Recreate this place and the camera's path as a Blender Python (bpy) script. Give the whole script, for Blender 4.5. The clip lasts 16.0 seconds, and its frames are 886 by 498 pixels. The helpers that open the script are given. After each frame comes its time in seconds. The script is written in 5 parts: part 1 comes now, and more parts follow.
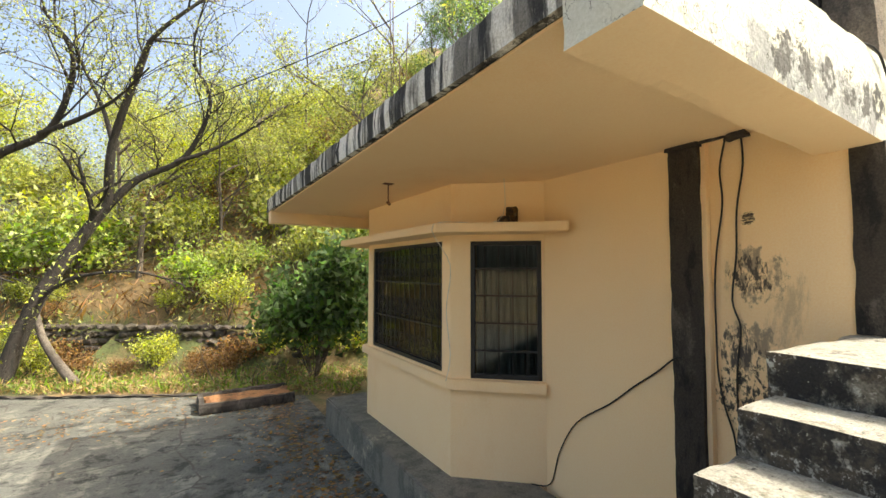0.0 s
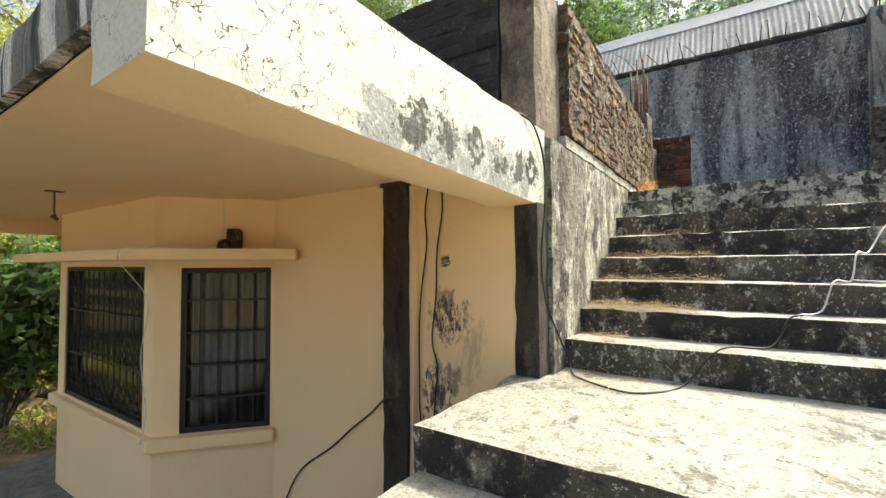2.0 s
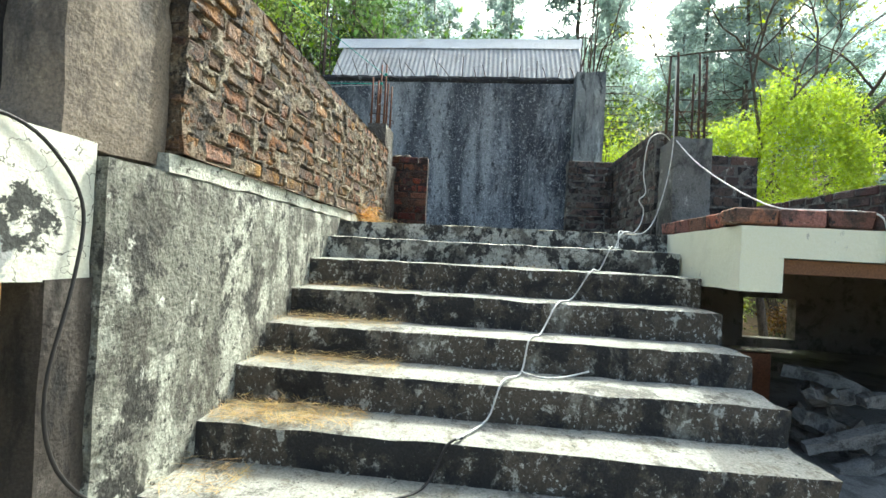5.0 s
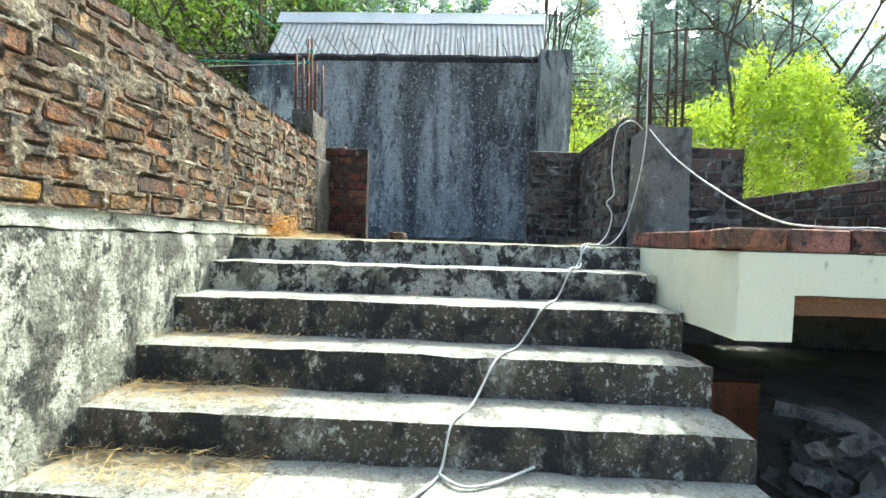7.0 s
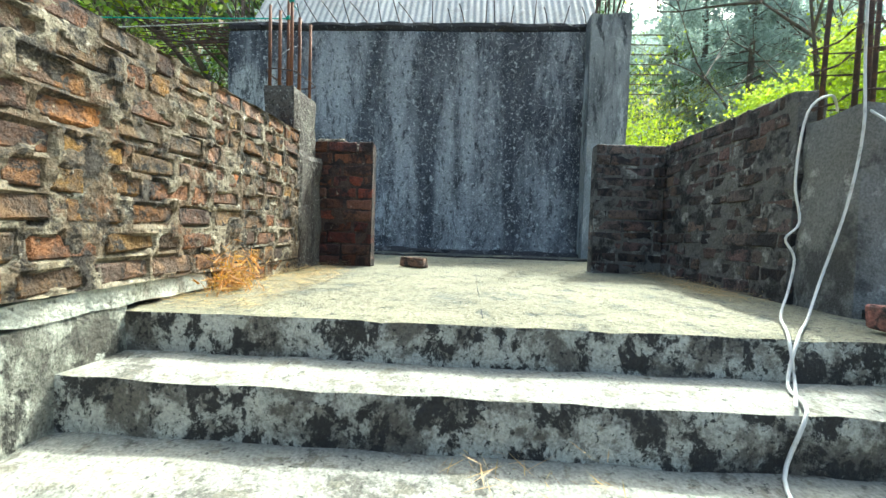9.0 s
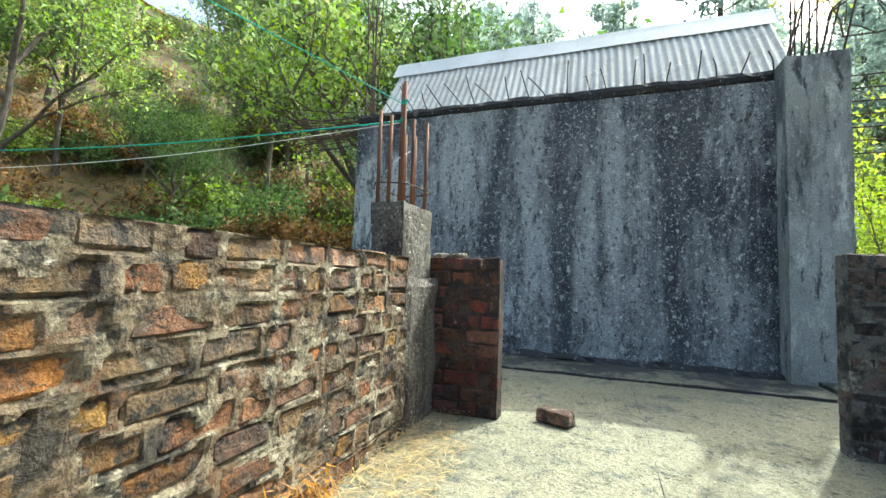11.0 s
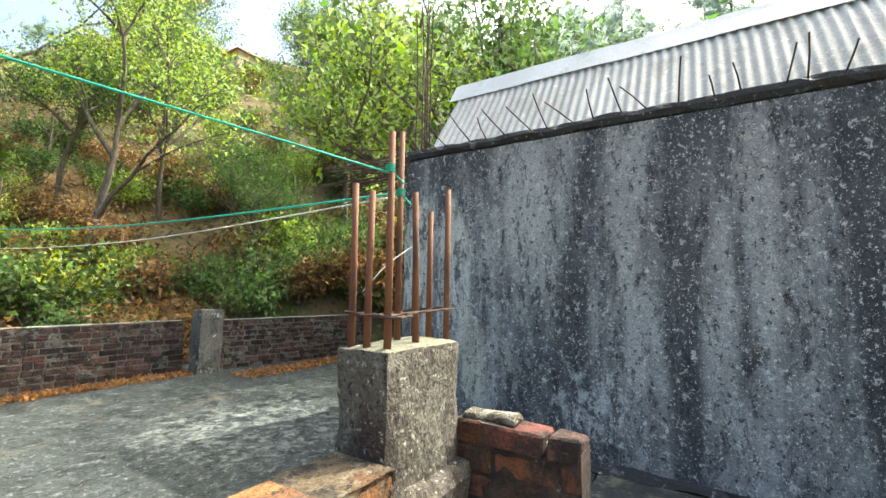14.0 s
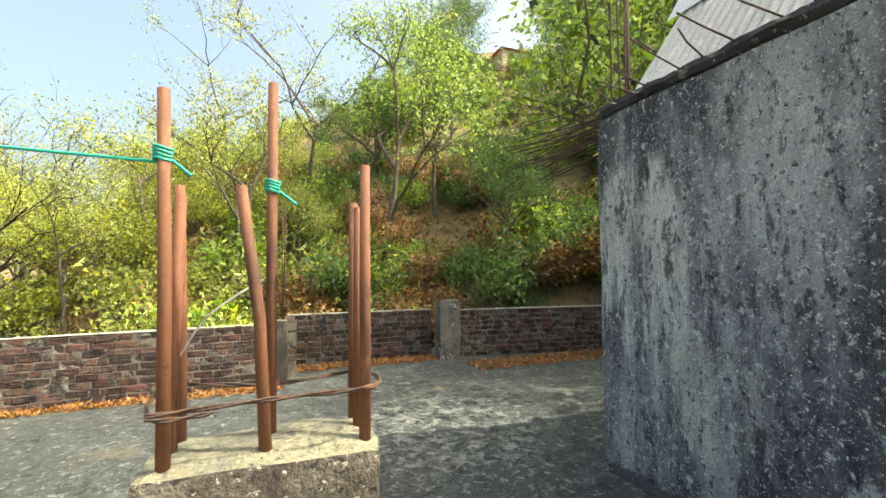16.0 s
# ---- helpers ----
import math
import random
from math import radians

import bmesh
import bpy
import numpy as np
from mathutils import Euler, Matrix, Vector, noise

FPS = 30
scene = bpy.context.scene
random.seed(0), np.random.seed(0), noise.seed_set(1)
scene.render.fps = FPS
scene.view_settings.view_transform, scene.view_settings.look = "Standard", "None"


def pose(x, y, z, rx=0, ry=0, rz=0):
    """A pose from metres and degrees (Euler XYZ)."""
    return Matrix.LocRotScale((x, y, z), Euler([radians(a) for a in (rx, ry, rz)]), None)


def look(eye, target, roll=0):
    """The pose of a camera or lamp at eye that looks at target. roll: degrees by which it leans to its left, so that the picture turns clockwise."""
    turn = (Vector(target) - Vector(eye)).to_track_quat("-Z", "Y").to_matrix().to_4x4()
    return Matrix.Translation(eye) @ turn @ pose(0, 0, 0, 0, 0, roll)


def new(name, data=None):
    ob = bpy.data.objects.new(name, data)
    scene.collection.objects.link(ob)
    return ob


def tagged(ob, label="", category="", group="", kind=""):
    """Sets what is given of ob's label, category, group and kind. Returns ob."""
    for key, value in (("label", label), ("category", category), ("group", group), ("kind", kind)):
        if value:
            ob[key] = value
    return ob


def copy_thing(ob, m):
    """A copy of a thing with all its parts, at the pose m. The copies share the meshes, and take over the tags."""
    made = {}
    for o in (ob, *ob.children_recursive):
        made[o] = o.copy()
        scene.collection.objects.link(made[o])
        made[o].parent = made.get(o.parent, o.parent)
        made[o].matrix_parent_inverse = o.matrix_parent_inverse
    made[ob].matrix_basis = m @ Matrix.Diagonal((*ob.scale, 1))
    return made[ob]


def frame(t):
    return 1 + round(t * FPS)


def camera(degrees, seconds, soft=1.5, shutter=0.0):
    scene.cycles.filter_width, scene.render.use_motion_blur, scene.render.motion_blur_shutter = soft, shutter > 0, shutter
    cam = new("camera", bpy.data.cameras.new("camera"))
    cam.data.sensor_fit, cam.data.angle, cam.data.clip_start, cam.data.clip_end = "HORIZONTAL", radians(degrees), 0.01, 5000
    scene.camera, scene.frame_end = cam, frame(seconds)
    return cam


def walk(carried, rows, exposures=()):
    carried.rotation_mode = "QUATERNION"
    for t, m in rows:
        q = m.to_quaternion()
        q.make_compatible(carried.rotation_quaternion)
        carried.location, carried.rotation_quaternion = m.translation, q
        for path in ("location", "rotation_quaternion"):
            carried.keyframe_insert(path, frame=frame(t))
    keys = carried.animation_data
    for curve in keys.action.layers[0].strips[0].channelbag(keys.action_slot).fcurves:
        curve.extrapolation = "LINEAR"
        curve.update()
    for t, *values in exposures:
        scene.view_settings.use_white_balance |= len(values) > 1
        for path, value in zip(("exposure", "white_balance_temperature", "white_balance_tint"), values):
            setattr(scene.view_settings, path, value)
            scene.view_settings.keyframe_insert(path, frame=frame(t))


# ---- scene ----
cam = camera(91.6, 16.0)
PATH = [
    (0, (0.112, -0.001, 2.453), (1.14, 1.712, 2.554), 0.1),
    (0.5, (0.224, 0.092, 2.533), (1.181, 1.845, 2.626), -0.1),
    (1, (0.351, 0.045, 2.612), (1.348, 1.777, 2.689), -0.2),
    (1.5, (0.55, -0.061, 2.637), (1.919, 1.395, 2.704), -0.4),
    (2, (0.773, -0.213, 2.751), (2.431, 0.903, 2.82), -0.3),
    (2.5, (0.992, -0.27, 2.814), (2.806, 0.57, 2.879), -0.2),
    (3, (1.165, -0.281, 2.937), (3.066, 0.335, 3.002), 0.6),
    (3.5, (1.342, -0.406, 2.968), (3.294, 0.024, 3.034), 1.0),
    (4, (1.522, -0.486, 3.059), (3.496, -0.171, 3.13), 1.4),
    (4.2, (1.61, -0.485, 3.079), (3.589, -0.198, 3.139), 2.0),
    (6.3, (2.273, -0.702, 3.384), (4.271, -0.601, 3.379), 2.0),
    (6.5, (2.359, -0.708, 3.383), (4.357, -0.617, 3.371), 1.8),
    (7, (2.581, -0.815, 3.462), (4.578, -0.73, 3.42), 1.7),
    (7.5, (2.818, -0.803, 3.521), (4.815, -0.728, 3.457), 1.7),
    (8, (3.202, -0.705, 3.566), (5.198, -0.615, 3.48), 1.7),
    (8.5, (3.565, -0.655, 3.612), (5.559, -0.551, 3.515), 1.7),
    (9, (3.845, -0.543, 3.755), (5.839, -0.426, 3.663), 1.8),
    (9.5, (4.059, -0.435, 3.928), (6.043, -0.203, 3.845), 2.0),
    (10, (4.25, -0.436, 4.069), (6.198, 0.014, 4.022), 2.0),
    (10.2, (4.303, -0.445, 4.092), (6.234, 0.075, 4.113), 1.7),
    (12.3, (5.055, -0.183, 4.657), (6.878, 0.625, 4.813), 1.4),
    (12.5, (5.099, -0.185, 4.695), (6.911, 0.645, 4.864), 1.3),
    (13, (5.263, -0.207, 4.725), (7.053, 0.666, 4.91), 1.3),
    (13.5, (5.448, -0.234, 4.862), (7.209, 0.693, 5.059), 1.2),
    (14, (5.687, -0.164, 4.871), (7.375, 0.892, 5.059), 1.0),
    (14.5, (5.92, -0.175, 4.943), (7.45, 1.1, 5.123), 0.7),
    (15, (6.22, -0.288, 4.978), (7.461, 1.272, 5.14), -0.2),
    (15.5, (6.584, -0.307, 5.007), (7.541, 1.443, 5.144), -0.8),
    (16, (6.925, -0.216, 5.038), (7.644, 1.648, 5.129), -0.5),
]
EXPOSURES = [(0, 1.68, 6900, 5), (1, 1.68, 6900, 5), (1.5, 1.68, 6800, 4), (2.0, 1.55, 6650, 3), (2.5, 1.3, 6450, 1), (3.2, 1.12, 6000, 0), (4, 1.3, 5850, -2), (7, 1.85, 5700, -6), (8.5, 1.85, 5700, -7), (10, 1.65, 5750, -9), (12.5, 2.05, 6050, -2), (14.5, 2.02, 6650, -1), (16, 1.8, 7100, -1)]
walk(cam, [(t, look(eye, target, roll)) for t, eye, target, roll in PATH], EXPOSURES)

# ---- world and sun ----
SUN_AZ, SUN_EL = -27.0, 51.0          # azimuth from +x, elevation
world = bpy.data.worlds.new("world")
scene.world = world
world.use_nodes = True
wn = world.node_tree.nodes
sky = wn.new("ShaderNodeTexSky")
sky.sky_type = "NISHITA"
sky.sun_disc = False
sky.sun_elevation = radians(SUN_EL)
sky.sun_rotation = radians(90 - SUN_AZ)
sky.air_density, sky.dust_density, sky.ozone_density = 1.0, 9.0, 0.6
wn["Background"].inputs["Strength"].default_value = 0.15
world.node_tree.links.new(sky.outputs[0], wn["Background"].inputs["Color"])
sun = new("sun", bpy.data.lights.new("sun", "SUN"))
sun.data.energy, sun.data.angle, sun.data.color = 2.6, radians(0.6), (1.0, 0.94, 0.84)
sun_way = Vector((math.cos(radians(SUN_EL)) * math.cos(radians(SUN_AZ)), math.cos(radians(SUN_EL)) * math.sin(radians(SUN_AZ)), math.sin(radians(SUN_EL))))
sun.matrix_world = look(sun_way * 60, (0, 0, 0))


# ---- materials ----
def surf(name, base, layers=(), rough=0.85, metallic=0.0, grain=0.4, bump=0.35, bump_scale=45.0, vary=0.0, island=0.0, translucent=0.0, cracks=None, local=False, relief=0.0, spec=0.4):
    """A procedural surface. layers: (colour with an optional strength, scale, low, high, stretch z, [centre, radius]) patches that noise lays over the base."""
    m = bpy.data.materials.new(name)
    m.use_nodes = True
    nt = m.node_tree
    N, L = nt.nodes, nt.links
    b = N["Principled BSDF"]
    b.inputs["Roughness"].default_value = rough
    b.inputs["Metallic"].default_value = metallic
    b.inputs["Specular IOR Level"].default_value = spec
    if local:
        pos = N.new("ShaderNodeTexCoord").outputs["Object"]
        info = N.new("ShaderNodeObjectInfo")
        add = N.new("ShaderNodeVectorMath")
        add.operation = "MULTIPLY_ADD"
        L.new(info.outputs["Random"], add.inputs[0])
        add.inputs[1].default_value = (37.0, 53.0, 71.0)
        L.new(pos, add.inputs[2])
        pos = add.outputs[0]
    else:
        pos = N.new("ShaderNodeNewGeometry").outputs["Position"]

    def mapped(sz):
        if sz == 1.0:
            return pos
        mp = N.new("ShaderNodeVectorMath")
        mp.operation = "MULTIPLY"
        L.new(pos, mp.inputs[0])
        mp.inputs[1].default_value = (1, 1, sz)
        return mp.outputs[0]

    def noise_fac(scale, sz=1.0, detail=6.0, rough_=0.62, dist=0.0):
        n = N.new("ShaderNodeTexNoise")
        n.inputs["Scale"].default_value = scale
        n.inputs["Detail"].default_value = detail
        n.inputs["Roughness"].default_value = rough_
        n.inputs["Distortion"].default_value = dist
        L.new(mapped(sz), n.inputs["Vector"])
        return n.outputs["Fac"]

    def ranged(fac, lo, hi, a=0.0, z=1.0):
        r = N.new("ShaderNodeMapRange")
        r.interpolation_type = "SMOOTHSTEP"
        L.new(fac, r.inputs["Value"])
        for k, v in zip(("From Min", "From Max", "To Min", "To Max"), (lo, hi, a, z)):
            r.inputs[k].default_value = v
        return r.outputs["Result"]

    def maths(op, a, c):
        n = N.new("ShaderNodeMath")
        n.operation = op
        for k, v in enumerate((a, c)):
            if isinstance(v, (int, float)):
                n.inputs[k].default_value = v
            else:
                L.new(v, n.inputs[k])
        return n.outputs[0]

    def mixed(fac, a, c, mode="MIX"):
        n = N.new("ShaderNodeMix")
        n.data_type, n.blend_type = "RGBA", mode
        if isinstance(fac, float):
            n.inputs[0].default_value = fac
        else:
            L.new(fac, n.inputs[0])
        for k, v in ((6, a), (7, c)):
            if isinstance(v, tuple):
                n.inputs[k].default_value = (*v[:3], 1)
            else:
                L.new(v, n.inputs[k])
        return n.outputs[2]

    rgb = N.new("ShaderNodeRGB")
    rgb.outputs[0].default_value = (*base, 1)
    col = rgb.outputs[0]
    heights = []
    for lay in layers:
        c, sc, lo, hi, sz = lay[:5]
        f = noise_fac(sc, sz, 3.0, 0.5, 0.2) if sc < 2.2 and sz < 0.25 else noise_fac(sc, sz, 10.0, 0.72, 0.2)
        if len(lay) <= 5:
            f = ranged(f, lo, hi)
        else:
            d = N.new("ShaderNodeVectorMath")
            d.operation = "DISTANCE"
            L.new(pos, d.inputs[0])
            d.inputs[1].default_value = lay[5]
            f = ranged(maths("SUBTRACT", f, ranged(d.outputs["Value"], lay[6] * 0.35, lay[6] * 1.1, 0.0, 0.3)), lo, hi)
        if len(c) == 4:
            f = maths("MULTIPLY", f, c[3])
        col = mixed(f, col, c[:3])
        heights.append(f)
    if cracks:
        v = N.new("ShaderNodeTexVoronoi")
        v.feature = "DISTANCE_TO_EDGE"
        v.inputs["Scale"].default_value = cracks
        n = N.new("ShaderNodeTexNoise")
        n.inputs["Scale"].default_value = cracks * 1.6
        n.inputs["Detail"].default_value = 5
        L.new(pos, n.inputs["Vector"])
        w = N.new("ShaderNodeVectorMath")
        w.operation = "MULTIPLY_ADD"
        L.new(n.outputs["Color"], w.inputs[0])
        w.inputs[1].default_value = (0.16, 0.16, 0.16)
        L.new(pos, w.inputs[2])
        L.new(w.outputs[0], v.inputs["Vector"])
        f = maths("MULTIPLY", ranged(v.outputs["Distance"], 0.016, 0.003), ranged(noise_fac(1.7), 0.42, 0.52))
        col = mixed(f, col, (0.06, 0.055, 0.045))
    if grain:
        f = noise_fac(bump_scale * 2.2, 1.0, 3.0)
        col = mixed(grain, col, ranged(f, 0.25, 0.75, 0.2, 1.0), "OVERLAY")
        f2 = noise_fac(0.9, 1.0, 4.0)
        col = mixed(grain * 0.8, col, ranged(f2, 0.3, 0.7, 0.3, 0.75), "OVERLAY")
    if vary or island:
        src = N.new("ShaderNodeObjectInfo").outputs["Random"] if vary else N.new("ShaderNodeNewGeometry").outputs["Random Per Island"]
        amount = vary or island
        hsv = N.new("ShaderNodeHueSaturation")
        L.new(col, hsv.inputs["Color"])
        L.new(ranged(src, 0.0, 1.0, 1.0 - amount, 1.0 + amount), hsv.inputs["Value"])
        frac = maths("FRACT", maths("MULTIPLY", src, 7.31), 0.0)
        L.new(ranged(frac, 0.0, 1.0, 0.5 - amount * 0.035, 0.5 + amount * 0.035), hsv.inputs["Hue"])
        frac2 = maths("FRACT", maths("MULTIPLY", src, 17.7), 0.0)
        L.new(ranged(frac2, 0.0, 1.0, 1.0 - amount * 0.5, 1.0 + amount * 0.25), hsv.inputs["Saturation"])
        col = hsv.outputs["Color"]
    L.new(col, b.inputs["Base Color"])
    if bump:
        h = maths("ADD", noise_fac(bump_scale, 1.0, 6.0), maths("MULTIPLY", noise_fac(bump_scale * 0.18, 1.0, 5.0), 1.6 + relief))
        for f in heights[:2]:
            h = maths("SUBTRACT", h, maths("MULTIPLY", f, 0.25))
        bp = N.new("ShaderNodeBump")
        bp.inputs["Strength"].default_value = bump
        bp.inputs["Distance"].default_value = 0.02
        L.new(h, bp.inputs["Height"])
        L.new(bp.outputs["Normal"], b.inputs["Normal"])
    if translucent:
        tr = N.new("ShaderNodeBsdfTranslucent")
        L.new(col, tr.inputs["Color"])
        ms = N.new("ShaderNodeMixShader")
        ms.inputs[0].default_value = translucent
        L.new(b.outputs[0], ms.inputs[1])
        L.new(tr.outputs[0], ms.inputs[2])
        L.new(ms.outputs[0], N["Material Output"].inputs["Surface"])
    return m


BLACK = (0.022, 0.021, 0.020)
# Weathering stains; some dark mottles stand in for dappled tree shade.
M_TREAD = surf("weathered_dappled_tread", (0.24, 0.236, 0.203), [((0.33, 0.325, 0.288), 4.0, 0.5, 0.6, 1), ((0.10, 0.095, 0.08), 4.0, 0.54, 0.62, 1), ((0.16, 0.15, 0.118), 14.0, 0.53, 0.61, 1), ((0.05, 0.05, 0.042), 30.0, 0.58, 0.65, 1)], bump=0.6)
# Mold and pale flecks over a base much darker than the treads.
M_RISER = surf("dark_moldy_riser", (0.075, 0.062, 0.046), [((0.20, 0.185, 0.15), 4.0, 0.54, 0.64, 0.8), ((0.42, 0.41, 0.36), 13.0, 0.56, 0.61, 0.8), ((0.44, 0.43, 0.38), 44.0, 0.57, 0.62, 1), (BLACK, 3.2, 0.47, 0.57, 0.9), ((0.34, 0.33, 0.29), 36.0, 0.625, 0.66, 1)], bump=0.7)
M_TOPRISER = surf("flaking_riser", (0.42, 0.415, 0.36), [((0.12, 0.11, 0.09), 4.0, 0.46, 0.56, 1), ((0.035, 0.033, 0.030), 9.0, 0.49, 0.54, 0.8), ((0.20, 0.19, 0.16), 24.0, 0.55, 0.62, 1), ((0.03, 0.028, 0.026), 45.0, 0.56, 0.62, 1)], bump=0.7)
# Dark centred patches by the shed wall stand for moss and its shade.
M_TERRACE = surf("terrace_screed", (0.180, 0.168, 0.112), [((0.275, 0.26, 0.185), 7.0, 0.5, 0.60, 1), ((0.09, 0.092, 0.076), 7.0, 0.53, 0.63, 1), ((0.05, 0.05, 0.043), 34.0, 0.55, 0.63, 1), ((0.32, 0.305, 0.235), 60.0, 0.58, 0.64, 1), ((0.10, 0.10, 0.085), 2.0, 0.54, 0.66, 1)] + [((0.050, 0.051, 0.046), 5.0, 0.36, 0.52, 1, (9.25, y, 3.45), 0.85) for y in (-1.5, -0.4, 0.6)], bump=0.8)
# The pale centred patch lifts the deck colour where the shed's shade falls.
M_ROOFDECK = surf("mossy_roof_deck", (0.044, 0.050, 0.047), [((0.080, 0.088, 0.085), 4.0, 0.5, 0.62, 1), ((0.19, 0.198, 0.188), 13.0, 0.55, 0.61, 1), ((0.20, 0.205, 0.19), 7.0, 0.46, 0.60, 1, (8.5, 3.9, 3.45), 1.9), ((0.020, 0.022, 0.020), 9.0, 0.53, 0.60, 1), ((0.020, 0.022, 0.020), 22.0, 0.55, 0.61, 1), ((0.24, 0.24, 0.225), 42.0, 0.59, 0.65, 1), ((0.11, 0.095, 0.068), 1.2, 0.58, 0.7, 1)], bump=0.9)
M_CREAM = surf("cream_plaster", (0.86, 0.63, 0.365), [((0.80, 0.54, 0.28), 0.9, 0.5, 0.8, 0.6), ((0.45, 0.34, 0.22), 7.0, 0.70, 0.78, 0.5)], grain=0.08, bump=0.1)
M_STAINWALL = surf("stained_cream_plaster", (0.85, 0.62, 0.355), [((0.58, 0.43, 0.26), 4.0, 0.47, 0.58, 0.3, (2.97, 1.24, 2.3), 0.5), ((0.32, 0.25, 0.17), 14.0, 0.46, 0.57, 0.6, (2.97, 1.23, 2.42), 0.28), ((0.32, 0.25, 0.17), 14.0, 0.46, 0.57, 0.6, (2.97, 1.27, 2.0), 0.30), ((0.085, 0.07, 0.055), 30.0, 0.46, 0.53, 0.4, (2.97, 1.24, 2.43), 0.2), ((0.07, 0.058, 0.046), 24.0, 0.42, 0.50, 2.6, (2.97, 1.25, 2.77), 0.06), ((0.10, 0.085, 0.07), 30.0, 0.46, 0.53, 0.4, (2.97, 1.31, 1.99), 0.22), ((0.07, 0.06, 0.05), 30.0, 0.48, 0.54, 0.6, (2.97, 1.29, 1.72), 0.32)], grain=0.1, bump=0.15)
M_FASCIA = surf("cracked_white_fascia", (0.57, 0.56, 0.465), [((0.50, 0.49, 0.40), 2.0, 0.56, 0.72, 0.3)] + [((0.27, 0.275, 0.265), 9.0, 0.37, 0.43, 1, (x, 0.654, 3.17), 0.17) for x in (1.75, 1.95, 2.12, 2.28, 2.44, 2.6, 2.76)] + [((0.42, 0.43, 0.42), 26.0, 0.47, 0.54, 1, (x, 0.654, 3.17), 0.17) for x in (2.0, 2.35, 2.7)] + [((0.07, 0.068, 0.062), 16.0, 0.45, 0.51, 1, (x, 0.654, 3.23), 0.15) for x in (1.9, 2.1, 2.3, 2.52, 2.72)] + [((0.040, 0.040, 0.036), 22.0, 0.40, 0.47, 1, (2.9, 0.654, 3.25), 0.15)], grain=0.15, bump=0.35, cracks=8.0)
M_EAVE = surf("streaked_eave_edge", (0.60, 0.58, 0.52), [(BLACK, 6.0, 0.46, 0.53, 0.06), ((0.16, 0.15, 0.13), 3.0, 0.5, 0.6, 0.2)], bump=0.3)
M_SIDEWALL = surf("patchy_stair_wall", (0.165, 0.162, 0.130), [((0.075, 0.070, 0.056), 3.0, 0.46, 0.55, 0.5), ((0.36, 0.36, 0.295), 3.2, 0.47, 0.57, 0.45), ((0.035, 0.033, 0.028), 6.0, 0.535, 0.60, 0.6), ((0.12, 0.115, 0.095), 13.0, 0.54, 0.61, 0.8), ((0.40, 0.40, 0.34), 9.0, 0.59, 0.64, 0.7), ((0.04, 0.038, 0.032), 30.0, 0.56, 0.62, 1)], bump=0.7)
M_LEDGE = surf("pale_ledge", (0.40, 0.40, 0.335), [((0.22, 0.205, 0.165), 6.0, 0.54, 0.64, 1), ((0.07, 0.064, 0.05), 17.0, 0.58, 0.65, 1)], bump=0.8)
M_COLUMN = surf("blackened_column", (0.040, 0.033, 0.027), [((0.11, 0.095, 0.08), 4.0, 0.5, 0.66, 0.5), ((0.014, 0.013, 0.012), 6.0, 0.52, 0.62, 0.4)], bump=0.5)
M_GREYCOL = surf("grey_concrete_column", (0.12, 0.112, 0.098), [((0.06, 0.06, 0.055), 5.0, 0.5, 0.6, 0.5), ((0.38, 0.37, 0.32), 9.0, 0.57, 0.64, 0.8), (BLACK, 26.0, 0.56, 0.62, 1)], bump=0.6)
M_SHED = surf("mildewed_black_wall", (0.125, 0.132, 0.145), [((0.26, 0.27, 0.275, 0.6), 15.0, 0.44, 0.66, 0.10), ((0.035, 0.037, 0.044, 0.6), 12.0, 0.44, 0.66, 0.12), ((0.30, 0.31, 0.31, 0.6), 4.5, 0.48, 0.64, 0.45), ((0.036, 0.038, 0.046, 0.75), 5.0, 0.48, 0.62, 0.5), ((0.36, 0.37, 0.375, 0.65), 1.9, 0.46, 0.62, 0.16), ((0.030, 0.033, 0.042, 0.8), 1.7, 0.47, 0.59, 0.14), ((0.48, 0.49, 0.46, 0.85), 7.0, 0.38, 0.58, 0.14, (9.49, 2.5, 5.1), 1.2), ((0.42, 0.42, 0.36, 0.8), 4.0, 0.38, 0.60, 0.12, (9.49, 1.75, 4.2), 0.7), ((0.42, 0.44, 0.45, 0.8), 9.0, 0.43, 0.60, 0.7, (9.49, 0.75, 3.95), 0.55), ((0.40, 0.41, 0.41, 0.7), 6.0, 0.40, 0.60, 0.2, (9.49, 1.2, 5.6), 0.7), ((0.020, 0.022, 0.032, 0.9), 3.0, 0.36, 0.58, 0.2, (9.49, -1.75, 4.9), 1.0), ((0.028, 0.030, 0.036, 0.8), 9.0, 0.53, 0.62, 0.35), ((0.46, 0.47, 0.46, 0.85), 20.0, 0.565, 0.62, 0.8), ((0.022, 0.023, 0.027, 0.9), 24.0, 0.55, 0.62, 0.8), ((0.62, 0.62, 0.59), 56.0, 0.58, 0.63, 1)], bump=0.7)
M_PILLAR = surf("pale_grey_pillar", (0.25, 0.258, 0.25), [((0.10, 0.104, 0.102), 2.4, 0.48, 0.62, 0.25), ((0.44, 0.445, 0.42), 4.0, 0.53, 0.63, 0.35), ((0.05, 0.052, 0.052), 8.0, 0.55, 0.63, 0.3), ((0.36, 0.36, 0.34), 26.0, 0.58, 0.64, 0.8)], bump=0.5)
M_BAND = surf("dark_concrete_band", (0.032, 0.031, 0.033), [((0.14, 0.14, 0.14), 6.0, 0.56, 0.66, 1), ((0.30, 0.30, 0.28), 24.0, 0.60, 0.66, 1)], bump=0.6)
